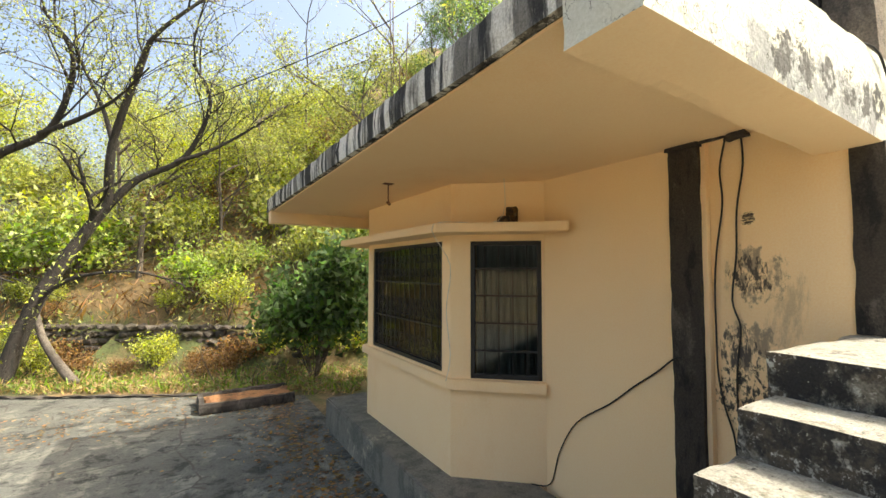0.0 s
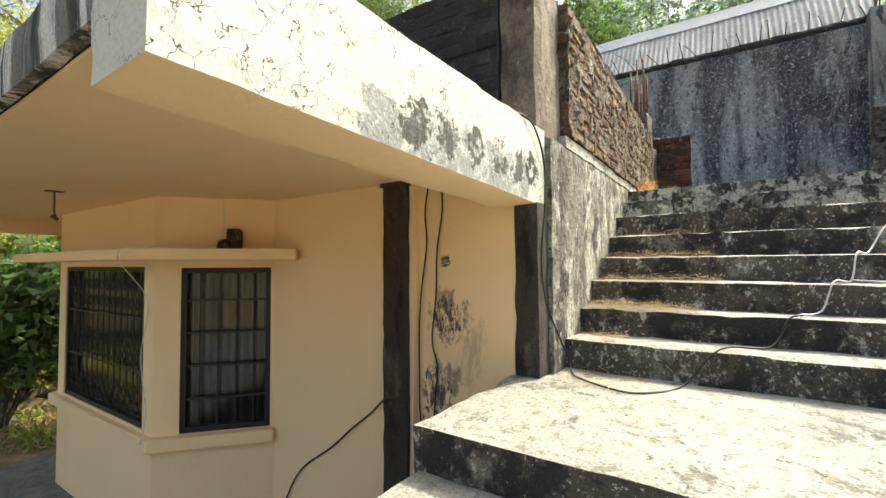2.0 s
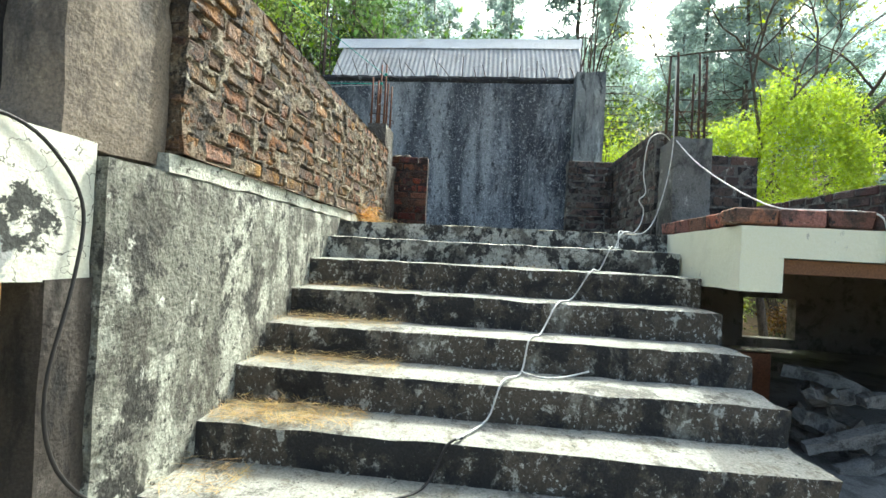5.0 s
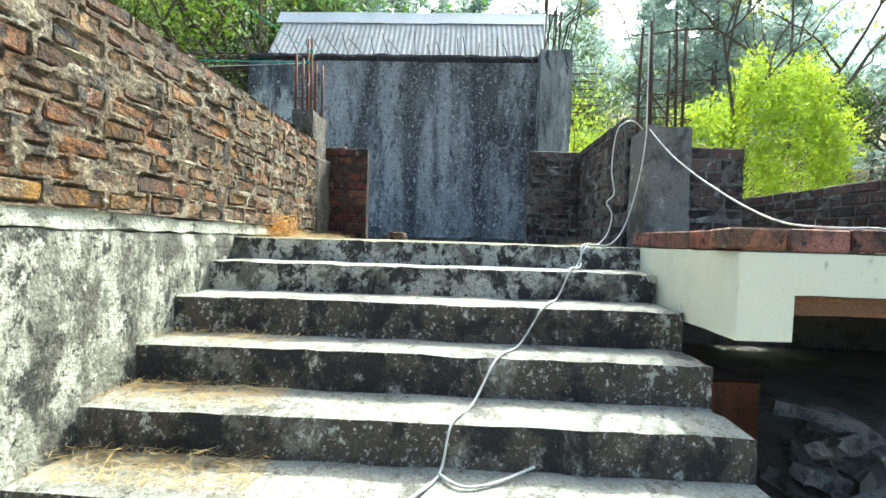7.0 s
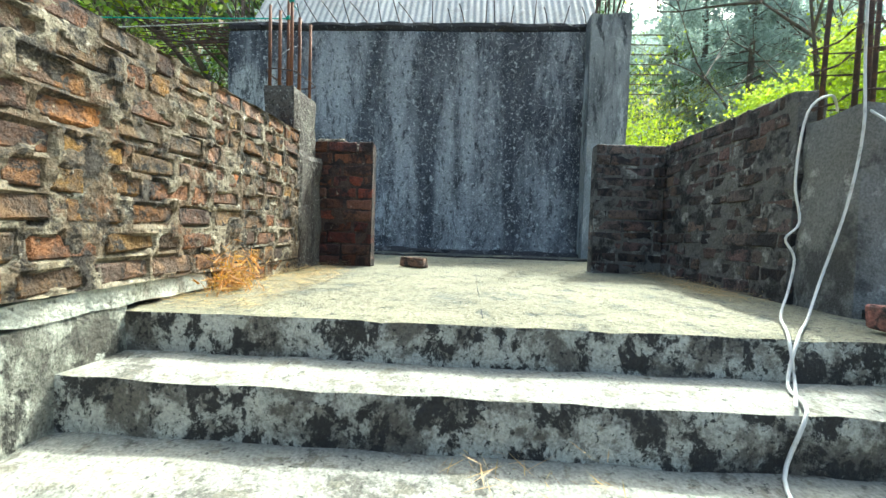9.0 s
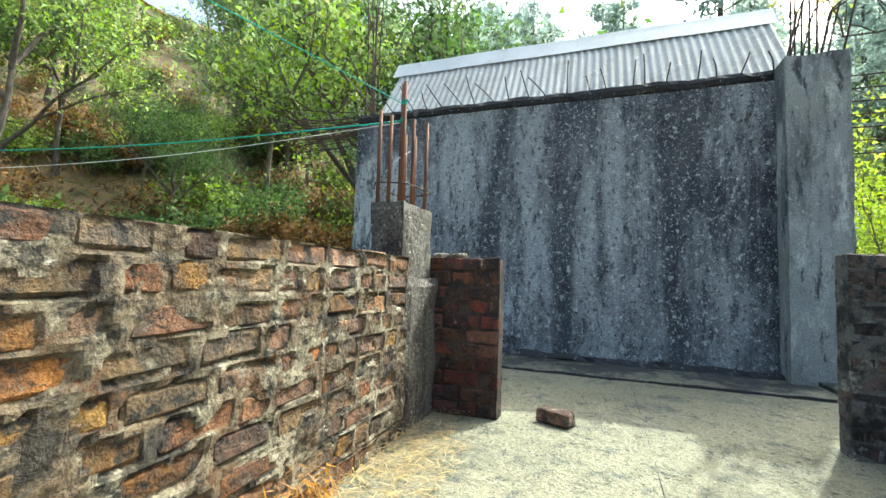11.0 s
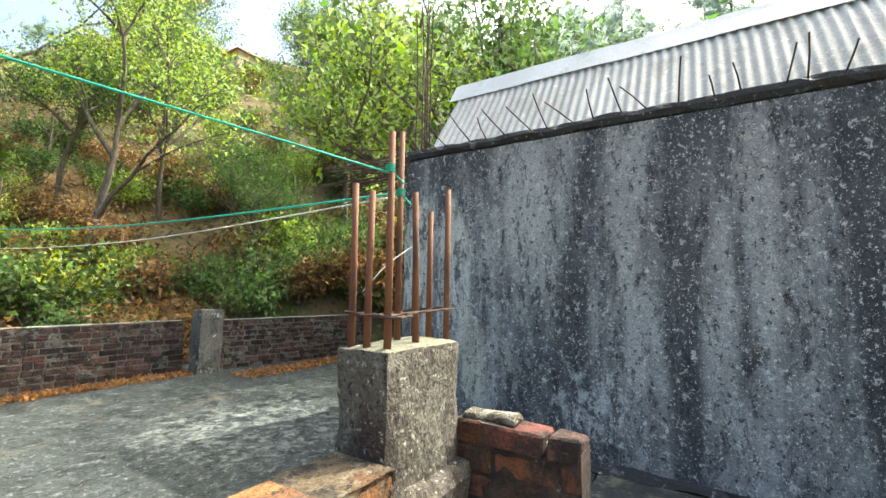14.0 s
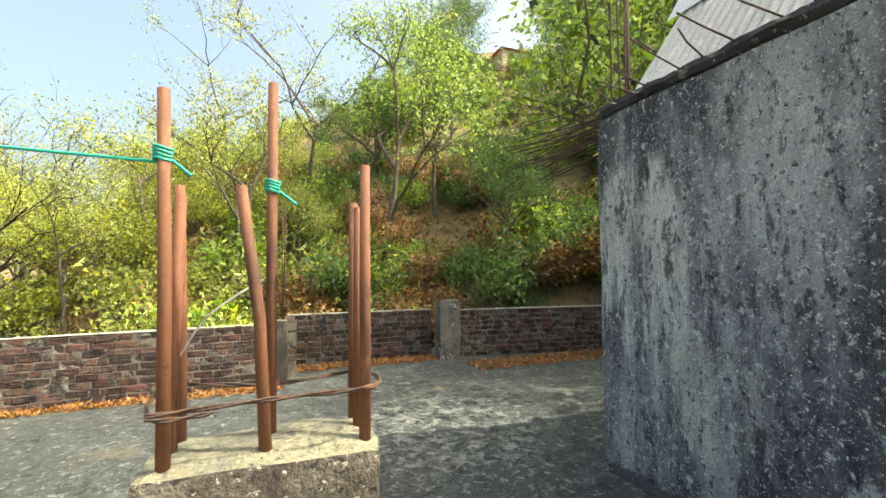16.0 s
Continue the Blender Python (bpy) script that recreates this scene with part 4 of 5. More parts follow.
# cables
for name, lab, mat, r, pts in (
    ("cable", "black cable hanging down the stained wall", M_CABLE, 0.0055, [(2.94, 1.34, 3.29), (2.955, 1.39, 3.09), (2.955, 1.38, 2.87), (2.955, 1.42, 2.59), (2.95, 1.435, 2.35), (2.95, 1.435, 2.03), (2.95, 1.43, 1.82), (2.955, 1.40, 1.63), (2.955, 1.35, 1.45), (2.955, 1.33, 1.2)]),
    ("cable", "black cable hanging down the stained wall", M_CABLE, 0.0055, [(2.94, 1.26, 3.29), (2.955, 1.26, 3.09), (2.955, 1.30, 2.83), (2.955, 1.31, 2.56), (2.955, 1.34, 2.28), (2.955, 1.30, 2.12), (2.955, 1.32, 1.92), (2.955, 1.33, 1.72), (2.955, 1.32, 1.5)]),
    ("cable", "black cable sagging across the cream wall", M_CABLE, 0.006, [(2.80, 2.95, 0.57), (2.905, 2.82, 0.60), (2.905, 2.71, 0.91), (2.905, 2.52, 1.21), (2.905, 2.19, 1.45), (2.905, 1.99, 1.62), (2.905, 1.81, 1.76), (2.86, 1.66, 1.88), (2.855, 1.6, 1.90)]),
    ("cable", "black cable running down the fascia onto the landing", M_CABLE, 0.0055, [(2.62, 0.70, 3.50), (2.84, 0.648, 3.50), (2.97, 0.64, 3.42), (3.05, 0.64, 3.28), (3.02, 0.63, 3.06), (2.96, 0.63, 2.77), (3.0, 0.62, 2.54), (3.16, 0.60, 2.32), (3.24, 0.58, 2.2), (3.16, 0.54, 2.152), (3.05, 0.46, 2.15), (2.93, 0.24, 2.15), (2.98, 0.12, 2.15), (3.18, 0.0, 2.155), (3.30, -0.15, 2.325), (3.50, -0.36, 2.325), (3.58, -0.44, 2.46), (3.62, -0.5, 2.48)]),
    ("cable", "pale cable trailing down the concrete steps", M_WHITECABLE, 0.0052, [(3.60, -0.48, 2.482), (3.82, -0.6, 2.49), (3.87, -0.66, 2.645), (4.06, -0.76, 2.645), (4.13, -0.80, 2.80), (4.30, -0.88, 2.808), (4.41, -0.98, 2.965), (4.6, -1.10, 2.985), (4.67, -1.22, 3.155), (4.93, -1.34, 3.166), (4.98, -1.42, 3.32), (5.16, -1.50, 3.325), (5.24, -1.58, 3.452), (5.5, -1.80, 3.465), (5.645, -1.95, 3.6), (5.645, -2.03, 3.9), (5.645, -2.07, 4.2), (5.68, -2.085, 4.5), (5.70, -2.09, 4.97)]),
    ("cable", "second pale cable looping over the column stub", M_WHITECABLE, 0.005, [(5.85, -2.13, 4.325), (5.72, -2.0, 4.35), (5.69, -1.89, 4.27), (5.69, -1.86, 4.0), (5.68, -1.88, 3.83), (5.68, -1.83, 3.76), (5.68, -1.87, 3.68), (5.66, -1.84, 3.55), (5.55, -1.74, 3.465), (5.24, -1.55, 3.455), (5.16, -1.52, 3.33), (4.99, -1.4, 3.325)]),
    ("cable", "pale cable slung from the column to the brick coping", M_WHITECABLE, 0.005, [(5.69, -2.10, 4.30), (5.35, -2.12, 4.03), (4.95, -2.16, 3.78), (4.60, -2.22, 3.60), (4.42, -2.32, 3.56), (4.40, -2.50, 3.56), (4.31, -2.57, 3.53), (4.295, -2.60, 3.42), (4.30, -2.60, 3.28)]),
    ("cable", "pale frayed cable end on a step", M_WHITECABLE, 0.0052, [(4.06, -0.76, 2.65), (4.0, -0.84, 2.644), (4.03, -0.95, 2.644), (4.12, -1.10, 2.66)]),
    ("cord", "thin pale cord hanging before the bay window", M_WHITECABLE, 0.003, [(2.55, 3.0, 3.285), (2.5, 3.02, 2.9), (1.98, 3.28, 2.86), (2.17, 3.30, 2.5), (2.14, 3.32, 2.1), (2.17, 3.30, 1.7), (2.16, 3.36, 1.46)]),
    ("clothes_rope", "green rope tied to a rusty bar", surf("green_rope", (0.02, 0.33, 0.24), rough=0.7, grain=0.1, bump=0.2), 0.003, [(6.73, 0.685, 5.235), (4.5, 1.79, 5.55), (2.0, 3.02, 6.02), (-0.5, 4.25, 6.5)]),
    ("clothes_rope", "green rope stretched over the roof deck", bpy.data.materials["green_rope"], 0.0045, [(6.915, 0.79, 5.22), (6.91, 2.6, 5.23), (6.88, 4.5, 5.30), (6.85, 6.34, 5.42)]),
    ("clothes_rope", "thin pale rope stretched over the roof deck", M_WHITECABLE, 0.003, [(6.915, 0.79, 5.21), (6.91, 2.6, 5.14), (6.89, 4.5, 5.15), (6.87, 6.34, 5.22)]),
):
    c = tagged(shape(tube(bmesh.new(), smooth_line(pts, 5), r, sides=6), name, mat, smooth=True), lab, "cable" if name != "clothes_rope" else "rope")
for p, z in (((6.73, 0.69), 5.24), ((6.915, 0.79), 5.21)):
    bm = bmesh.new()
    for k in range(4):
        tube(bm, [(p[0] + 0.0145 * math.cos(a), p[1] + 0.0145 * math.sin(a), z + k * 0.007 + 0.003 * math.sin(a * 2)) for a in [j * math.pi / 5 for j in range(11)]], 0.0028, sides=5, caps=False)
    tube(bm, [(p[0] + 0.015, p[1], z), (p[0] + 0.05, p[1] - 0.02, z - 0.03)], 0.003, sides=5)
    tagged(shape(bm, "rope_knot", bpy.data.materials["green_rope"]), "green rope knot wound round a rusty bar", "knot")
bm = bmesh.new()
tube(bm, smooth_line([(6.74, 0.80, 4.86), (6.80, 0.75, 4.95), (6.90, 0.72, 5.02)], 4), 0.002, sides=5)
tagged(shape(bm, "wire_scrap", M_WHITECABLE), "scraps of pale wire caught on the bars", "wire")

# kerb of debris and a fallen trunk at the drive's edge
kerb = tagged(shape(worn_box(0, 9.2, -0.07, 0.07, 0, 0.09, cell=0.08, wear=0.03), "drive_kerb", M_COLUMN), "low dark kerb of earth and debris edging the drive", "kerb", kind="structure")
kerb.matrix_basis = pose(0.42, 9.2, GROUND, 0, 0, 152.5)
M_DEADWOOD = surf("dead_wood", (0.12, 0.10, 0.082), [((0.08, 0.065, 0.05), 7.0, 0.46, 0.6, 0.5)], bump=0.8)
bm = tube(bmesh.new(), smooth_line([(-1.7, 11.2, 0.22), (-2.1, 11.9, 0.55), (-2.45, 12.4, 1.0), (-2.7, 13.0, 1.5)], 4), 0.10, 0.06, sides=8)
tagged(shape(bm, "fallen_trunk", M_DEADWOOD, smooth=True), "grey fallen trunk lying against the verge", "log")
stick_rng = random.Random(31)
for k in range(16):
    u, w = stick_rng.uniform(-1.0, 4.0), stick_rng.uniform(0.5, 2.6)
    x, y = 0.3 + 0.51 * w - 0.86 * u, 9.3 + 0.86 * w + 0.51 * u
    z, l, a = hill(x, y), stick_rng.uniform(0.4, 1.1), stick_rng.uniform(0, 6.28)
    bm = tube(bmesh.new(), smooth_line([(0, 0, -0.05), (l * 0.3 * math.cos(a), l * 0.3 * math.sin(a), l * stick_rng.uniform(0.3, 0.6)), (l * 0.6 * math.cos(a + 0.5), l * 0.6 * math.sin(a + 0.5), l * stick_rng.uniform(0.6, 1.1))], 3), 0.012, 0.004, sides=5)
    ob = tagged(shape(bm, "dead_stick", M_DEADWOOD), "dry bare stick standing in the verge grass", "stick", group="verge sticks")
    ob.matrix_basis = pose(x, y, z)

# planter by the driveway
planter = thing("planter_box", "low brick bed edge with rusty soil beside the drive", "planter", (0.36, 7.95, GROUND))
for b in ((0, 1.5, 0, 0.1), (0, 0.1, 0, 0.8), (0, 1.5, 0.72, 0.82)):
    part("edge", worn_box(b[0], b[1], b[2], b[3], 0, 0.2, cell=0.06, wear=0.015), M_COLUMN, planter)
part("soil", worn_box(0.08, 1.5, 0.08, 0.74, 0, 0.16, cell=0.1, wear=0.03), surf("rusty_soil", (0.25, 0.12, 0.05), [((0.10, 0.06, 0.03), 5.0, 0.5, 0.6, 1)], bump=0.8), planter)


# ---- vegetation ----
def leaf_mat(name, c, island=0.55, tr=0.45):
    return surf(name, c, rough=0.6, grain=0, bump=0, island=island, translucent=tr, spec=0.3)


L_YELLOW = leaf_mat("yellow_green_leaves", (0.40, 0.44, 0.06))
L_GREEN = leaf_mat("green_leaves", (0.28, 0.39, 0.055))
L_DARK = leaf_mat("dark_green_leaves", (0.10, 0.17, 0.04))
L_OLIVE = leaf_mat("olive_leaves", (0.31, 0.34, 0.07))
L_DRY = leaf_mat("dry_brown_leaves", (0.26, 0.15, 0.052))
L_BRIGHT = leaf_mat("fresh_green_leaves", (0.36, 0.47, 0.03), 0.22, 0.6)
# Pine colour is paled towards blue-grey to carry the distance haze.
L_PINE = leaf_mat("haze_paled_needles", (0.34, 0.43, 0.38), 0.3, 0.6)
L_STRAW = leaf_mat("straw", (0.38, 0.27, 0.11), 0.4, 0.2)
L_WEED = leaf_mat("dried_orange_weed", (0.36, 0.175, 0.055), 0.35, 0.45)
L_TUFT = leaf_mat("bright_dry_tuft", (0.50, 0.26, 0.06), 0.35, 0.5)
L_GRASS = leaf_mat("grass_blades", (0.20, 0.29, 0.04), 0.4, 0.4)
M_BARK = surf("grey_bark", (0.125, 0.10, 0.08), [((0.06, 0.05, 0.04), 9.0, 0.46, 0.6, 0.3), ((0.24, 0.21, 0.17), 5.0, 0.6, 0.7, 0.5)], bump=0.9, bump_scale=30, local=True)


def leaf_mesh(name, centres, size, mat, rng, slim=0.32, droop=0.3, corners=3):
    """Many small pointed leaves at the given centres, in one mesh."""
    c = np.asarray(centres, float)
    n = len(c)
    u = rng.normal(size=(n, 3))
    u[:, 2] -= droop
    u /= np.linalg.norm(u, axis=1)[:, None]
    w = np.cross(u, rng.normal(size=(n, 3)))
    w /= np.linalg.norm(w, axis=1)[:, None]
    s = size * rng.uniform(0.55, 1.35, (n, 1))
    if corners == 3:
        outline = [c - u * s * 0.5 - w * s * slim, c - u * s * 0.3 + w * s * slim, c + u * s * 0.5]
    else:
        outline = [c - u * s * 0.5, c + w * s * slim, c + u * s * 0.5, c - w * s * slim]
    me = bpy.data.meshes.new(name)
    me.vertices.add(corners * n)
    me.vertices.foreach_set("co", np.stack(outline, 1).ravel())
    me.loops.add(corners * n)
    me.loops.foreach_set("vertex_index", np.arange(corners * n))
    me.polygons.add(n)
    me.polygons.foreach_set("loop_start", np.arange(0, corners * n, corners))
    me.polygons.foreach_set("loop_total", np.full(n, corners))
    me.materials.append(mat)
    me.update(calc_edges=True)
    return me


def grow(seed, height, trunk_r, spread, levels, splits, lean=(0, 0), first=0.35, rise=0.35):
    """A trunk with limbs. Returns its bmesh and the points of the fine twigs."""
    rng = random.Random(seed)
    bm = bmesh.new()
    tips = []

    def limb(p, d, length, r, lev):
        pts, q, dd = [p], p.copy(), d.copy()
        n = 5 if lev == 0 else 4
        for k in range(n):
            dd = (dd + Vector((rng.uniform(-1, 1), rng.uniform(-1, 1), rng.uniform(-0.5, 0.9) * rise)) * (0.16 if lev == 0 else 0.3)).normalized()
            q = q + dd * length / n
            pts.append(q.copy())
        end = r * (0.4 if lev < levels else 0.25)
        tube(bm, pts, r, end, sides=8 if lev == 0 else 5 if lev < 3 else 4, caps=False)
        if lev >= levels - 1:
            tips.extend((pts[-1], pts[-2], pts[-3]))
        if lev >= levels:
            return
        for k in range(splits + (1 if lev == 0 else 0)):
            t = 0.98 if k < 2 else rng.uniform(first if lev == 0 else 0.3, 1.0)
            i = min(n - 1, int(t * n))
            base = pts[i].lerp(pts[i + 1], t * n - i)
            a = rng.uniform(0, 2 * math.pi)
            out = Vector((math.cos(a), math.sin(a), rng.uniform(-0.1, 0.7))).normalized()
            nd = (dd * (1 - spread) + out * spread).normalized()
            limb(base, nd, length * rng.uniform(0.5, 0.72), max(0.006, r * rng.uniform(0.38, 0.6)), lev + 1)

    limb(Vector((0, 0, -0.3)), Vector((lean[0], lean[1], 1)).normalized(), height * 0.62, trunk_r, 0)
    return bm, tips


def tree(name, label, seed, height, trunk_r, spread, levels, splits, leaves, size, cluster, mat, lean=(0, 0), slim=0.32, droop=0.3, first=0.35, rise=0.35, group="hillside trees"):
    t = thing(name, label, "tree", group=group)
    bm, tips = grow(seed, height, trunk_r, spread, levels, splits, lean, first, rise)
    part("trunk", bm, M_BARK, t, smooth=True)
    nr = np.random.default_rng(seed)
    tips = np.array([tuple(p) for p in tips])
    pick = tips[nr.integers(0, len(tips), leaves)]
    centres = pick + nr.normal(size=(leaves, 3)) * cluster * nr.uniform(0.3, 1.0, (leaves, 1))
    crown = new("crown", leaf_mesh("crown", centres, size, mat, nr, slim, droop))
    crown.parent = t
    return t


def place(t, x, y, z=None, s=1.0, turn=0.0):
    return copy_thing(t, pose(x, y, hill(x, y) - 0.1 if z is None else z, 0, 0, turn) @ Matrix.Scale(s, 4))


broad_y = tree("hillside_tree", "yellow-green broadleaf tree on the hillside", 3, 6.5, 0.13, 0.6, 3, 4, 7000, 0.112, 0.42, L_YELLOW)
broad_g = tree("hillside_tree", "green broadleaf tree on the hillside", 8, 7.0, 0.14, 0.55, 3, 4, 8000, 0.112, 0.45, L_GREEN)
broad_o = tree("hillside_tree", "olive thin-leaved tree on the slope", 14, 6.0, 0.11, 0.55, 3, 4, 5200, 0.10, 0.42, L_OLIVE)
broad_d = tree("hillside_tree", "dark green tree on the shaded slope", 21, 6.5, 0.14, 0.55, 3, 4, 8500, 0.115, 0.45, L_DARK)
bare = tree("bare_tree", "half bare grey tree with few yellow leaves", 33, 7.5, 0.12, 0.5, 4, 3, 1500, 0.12, 0.35, L_YELLOW)


def pine_tree():
    t = thing("pine_tree", "tall pine on the far slope, needles paled grey-green for haze", "tree", group="hillside trees")
    pr = random.Random(45)
    nr = np.random.default_rng(45)
    bm = bmesh.new()
    tube(bm, [(0, 0, -0.3), (0.1, 0.05, 5), (0.0, 0.12, 10), (0.05, 0, 15)], 0.22, 0.03, sides=8)
    clumps = []
    z = 3.6
    while z < 14.8:
        reach = 2.9 * (1 - (z - 3) / 13.0) ** 0.8 + 0.3
        for k in range(pr.randint(3, 5)):
            a = pr.uniform(0, 6.28)
            l = reach * pr.uniform(0.6, 1.1)
            end = Vector((math.cos(a) * l, math.sin(a) * l, z + pr.uniform(-0.5, 0.5)))
            mid = end * 0.55 + Vector((0, 0, z * 0.45 + 0.15))
            tube(bm, [(0, 0, z), mid, end], 0.035, 0.008, sides=4, caps=False)
            clumps += [Vector((0, 0, z)).lerp(end, f) for f in (0.45, 0.65, 0.8, 0.92, 1.0)]
        z += pr.uniform(0.45, 0.85)
    part("trunk", bm, M_BARK, t, smooth=True)
    c = np.array([tuple(p) for p in clumps])
    c = c[nr.integers(0, len(c), 7500)] + nr.normal(size=(7500, 3)) * (0.26, 0.26, 0.17)
    crown = new("crown", leaf_mesh("crown", c, 0.36, L_PINE, nr, 0.13, 0.25))
    crown.parent = t
    return t


pine = pine_tree()
kinds = [broad_y, broad_y, broad_g, broad_o, broad_o, bare, broad_d]
rng = random.Random(77)
spots = []
tries = 0
while len(spots) < 95 and tries < 5000:
    tries += 1
    a, r = radians(rng.uniform(22, 140)), rng.uniform(11, 46)
    x, y = 4 + r * math.cos(a), 3 + r * math.sin(a)
    s = (x - 0.3) * 0.51 + (y - 9.3) * 0.86
    if s < 4.2 or (x > 8.5 and y < 9.5) or x < -16 or min([9.0] + [math.hypot(x - p, y - q) for p, q in spots]) < 2.1:
        continue
    spots.append((x, y))
    far_r, az = math.hypot(x - 6.5, y), math.degrees(math.atan2(y, x - 6.5))
    if abs(math.degrees(math.atan2(y + 0.2, x - 6.0)) - 58) < 5 and far_r > 16:
        continue
    limit = math.tan(radians(15 + min(18, max(0, (88 - az) * 0.8)))) * far_r + 5 - hill(x, y)
    if abs(math.degrees(math.atan2(y + 0.2, x - 6.0)) - 58) < 6:
        limit = math.tan(radians(19)) * far_r + 4.5 - hill(x, y)
    k = rng.choice(kinds)
    if x > 9 and rng.random() < 0.45:
        k = broad_d
    place(k, x, y, s=max(0.3, min(limit / 7.5, rng.uniform(0.6, 1.15) * (0.72 if r < 18 else 1.1))), turn=rng.uniform(0, 360))
spots = []
tries = 0
while len(spots) < 78 and tries < 5000:
    tries += 1
    x, y = rng.uniform(19, 48), rng.uniform(-34, 14)
    if min([9.0] + [math.hypot(x - p, y - q) for p, q in spots]) < 2.6:
        continue
    spots.append((x, y))
    k = pine if rng.random() < 0.6 else rng.choice([broad_d, broad_o, broad_o, broad_g])
    tall_s = rng.uniform(0.75, 1.2)
    room = (0.72 * math.hypot(x - 5, y) + 3.4 - hill(x, y)) / (15.5 if k is pine else 8.0)
    if room < 0.4:
        continue
    place(k, x, y, s=min(tall_s, room), turn=rng.uniform(0, 360))
# Both broad_d trees are added, mostly hidden by the shed, to shade the parapet.
for x, y, k, s in ((14.4, 5.5, broad_g, 1.25), (4.75, 20.5, bare, 0.85), (15.0, 3.7, broad_d, 1.5), (17.0, 4.4, broad_d, 1.25), (19.0, -13.4, bare, 1.5), (15.2, -4.6, broad_y, 0.6), (15.8, -6.2, broad_g, 0.6), (-6.5, 14.5, broad_g, 0.9), (-9, 12.5, bare, 1.0), (-1.0, 15.5, broad_y, 0.8)):
    place(k, x, y, s=s, turn=x * 57)

bright = thing("bright_tree", "round fresh yellow-green tree beyond the parapet", "tree", (11.4, -6.7, GROUND))
bm, _tips = grow(5, 8.2, 0.11, 0.45, 3, 4, first=0.6)
part("trunk", bm, M_BARK, bright, smooth=True)
nr = np.random.default_rng(5)
dome = nr.normal(size=(420, 3))
dome /= np.linalg.norm(dome, axis=1)[:, None]
dome *= nr.uniform(0.45, 1.0, (420, 1)) ** 0.5 * (1.35, 1.35, 1.45) * (1 + 0.22 * np.sin(dome[:, :1] * 5 + dome[:, 1:2] * 7))
dome[:, :2] *= np.clip(1.15 - 0.33 * dome[:, 2:], 0.5, 1.3)
dome[:, 2] += 5.45
c = dome[nr.integers(0, 420, 26000)] + nr.normal(size=(26000, 3)) * 0.13
f = new("crown", leaf_mesh("crown", c, 0.07, L_BRIGHT, nr, 0.32, 0.2))
f.parent = bright
LIGHT_BARK = M_BARK
M_BARK = surf("dark_bark", (0.035, 0.029, 0.024), [((0.02, 0.018, 0.016), 9.0, 0.46, 0.6, 0.3), ((0.12, 0.105, 0.085), 6.0, 0.6, 0.7, 0.5)], bump=1.0, bump_scale=30, local=True)
sprout = thing("bright_shrub", "fresh yellow-green shrub behind the brick pier", "shrub", (12.5, -4.4, GROUND))
bm, tips = grow(17, 5.4, 0.07, 0.5, 3, 4, first=0.4)
part("trunk", bm, LIGHT_BARK, sprout, smooth=True)
nr = np.random.default_rng(17)
tips = np.array([tuple(p) for p in tips])
c = tips[nr.integers(0, len(tips), 9000)] + nr.normal(size=(9000, 3)) * 0.17
f = new("crown", leaf_mesh("crown", c, 0.065, L_BRIGHT, nr, 0.3, 0.2))
f.parent = sprout


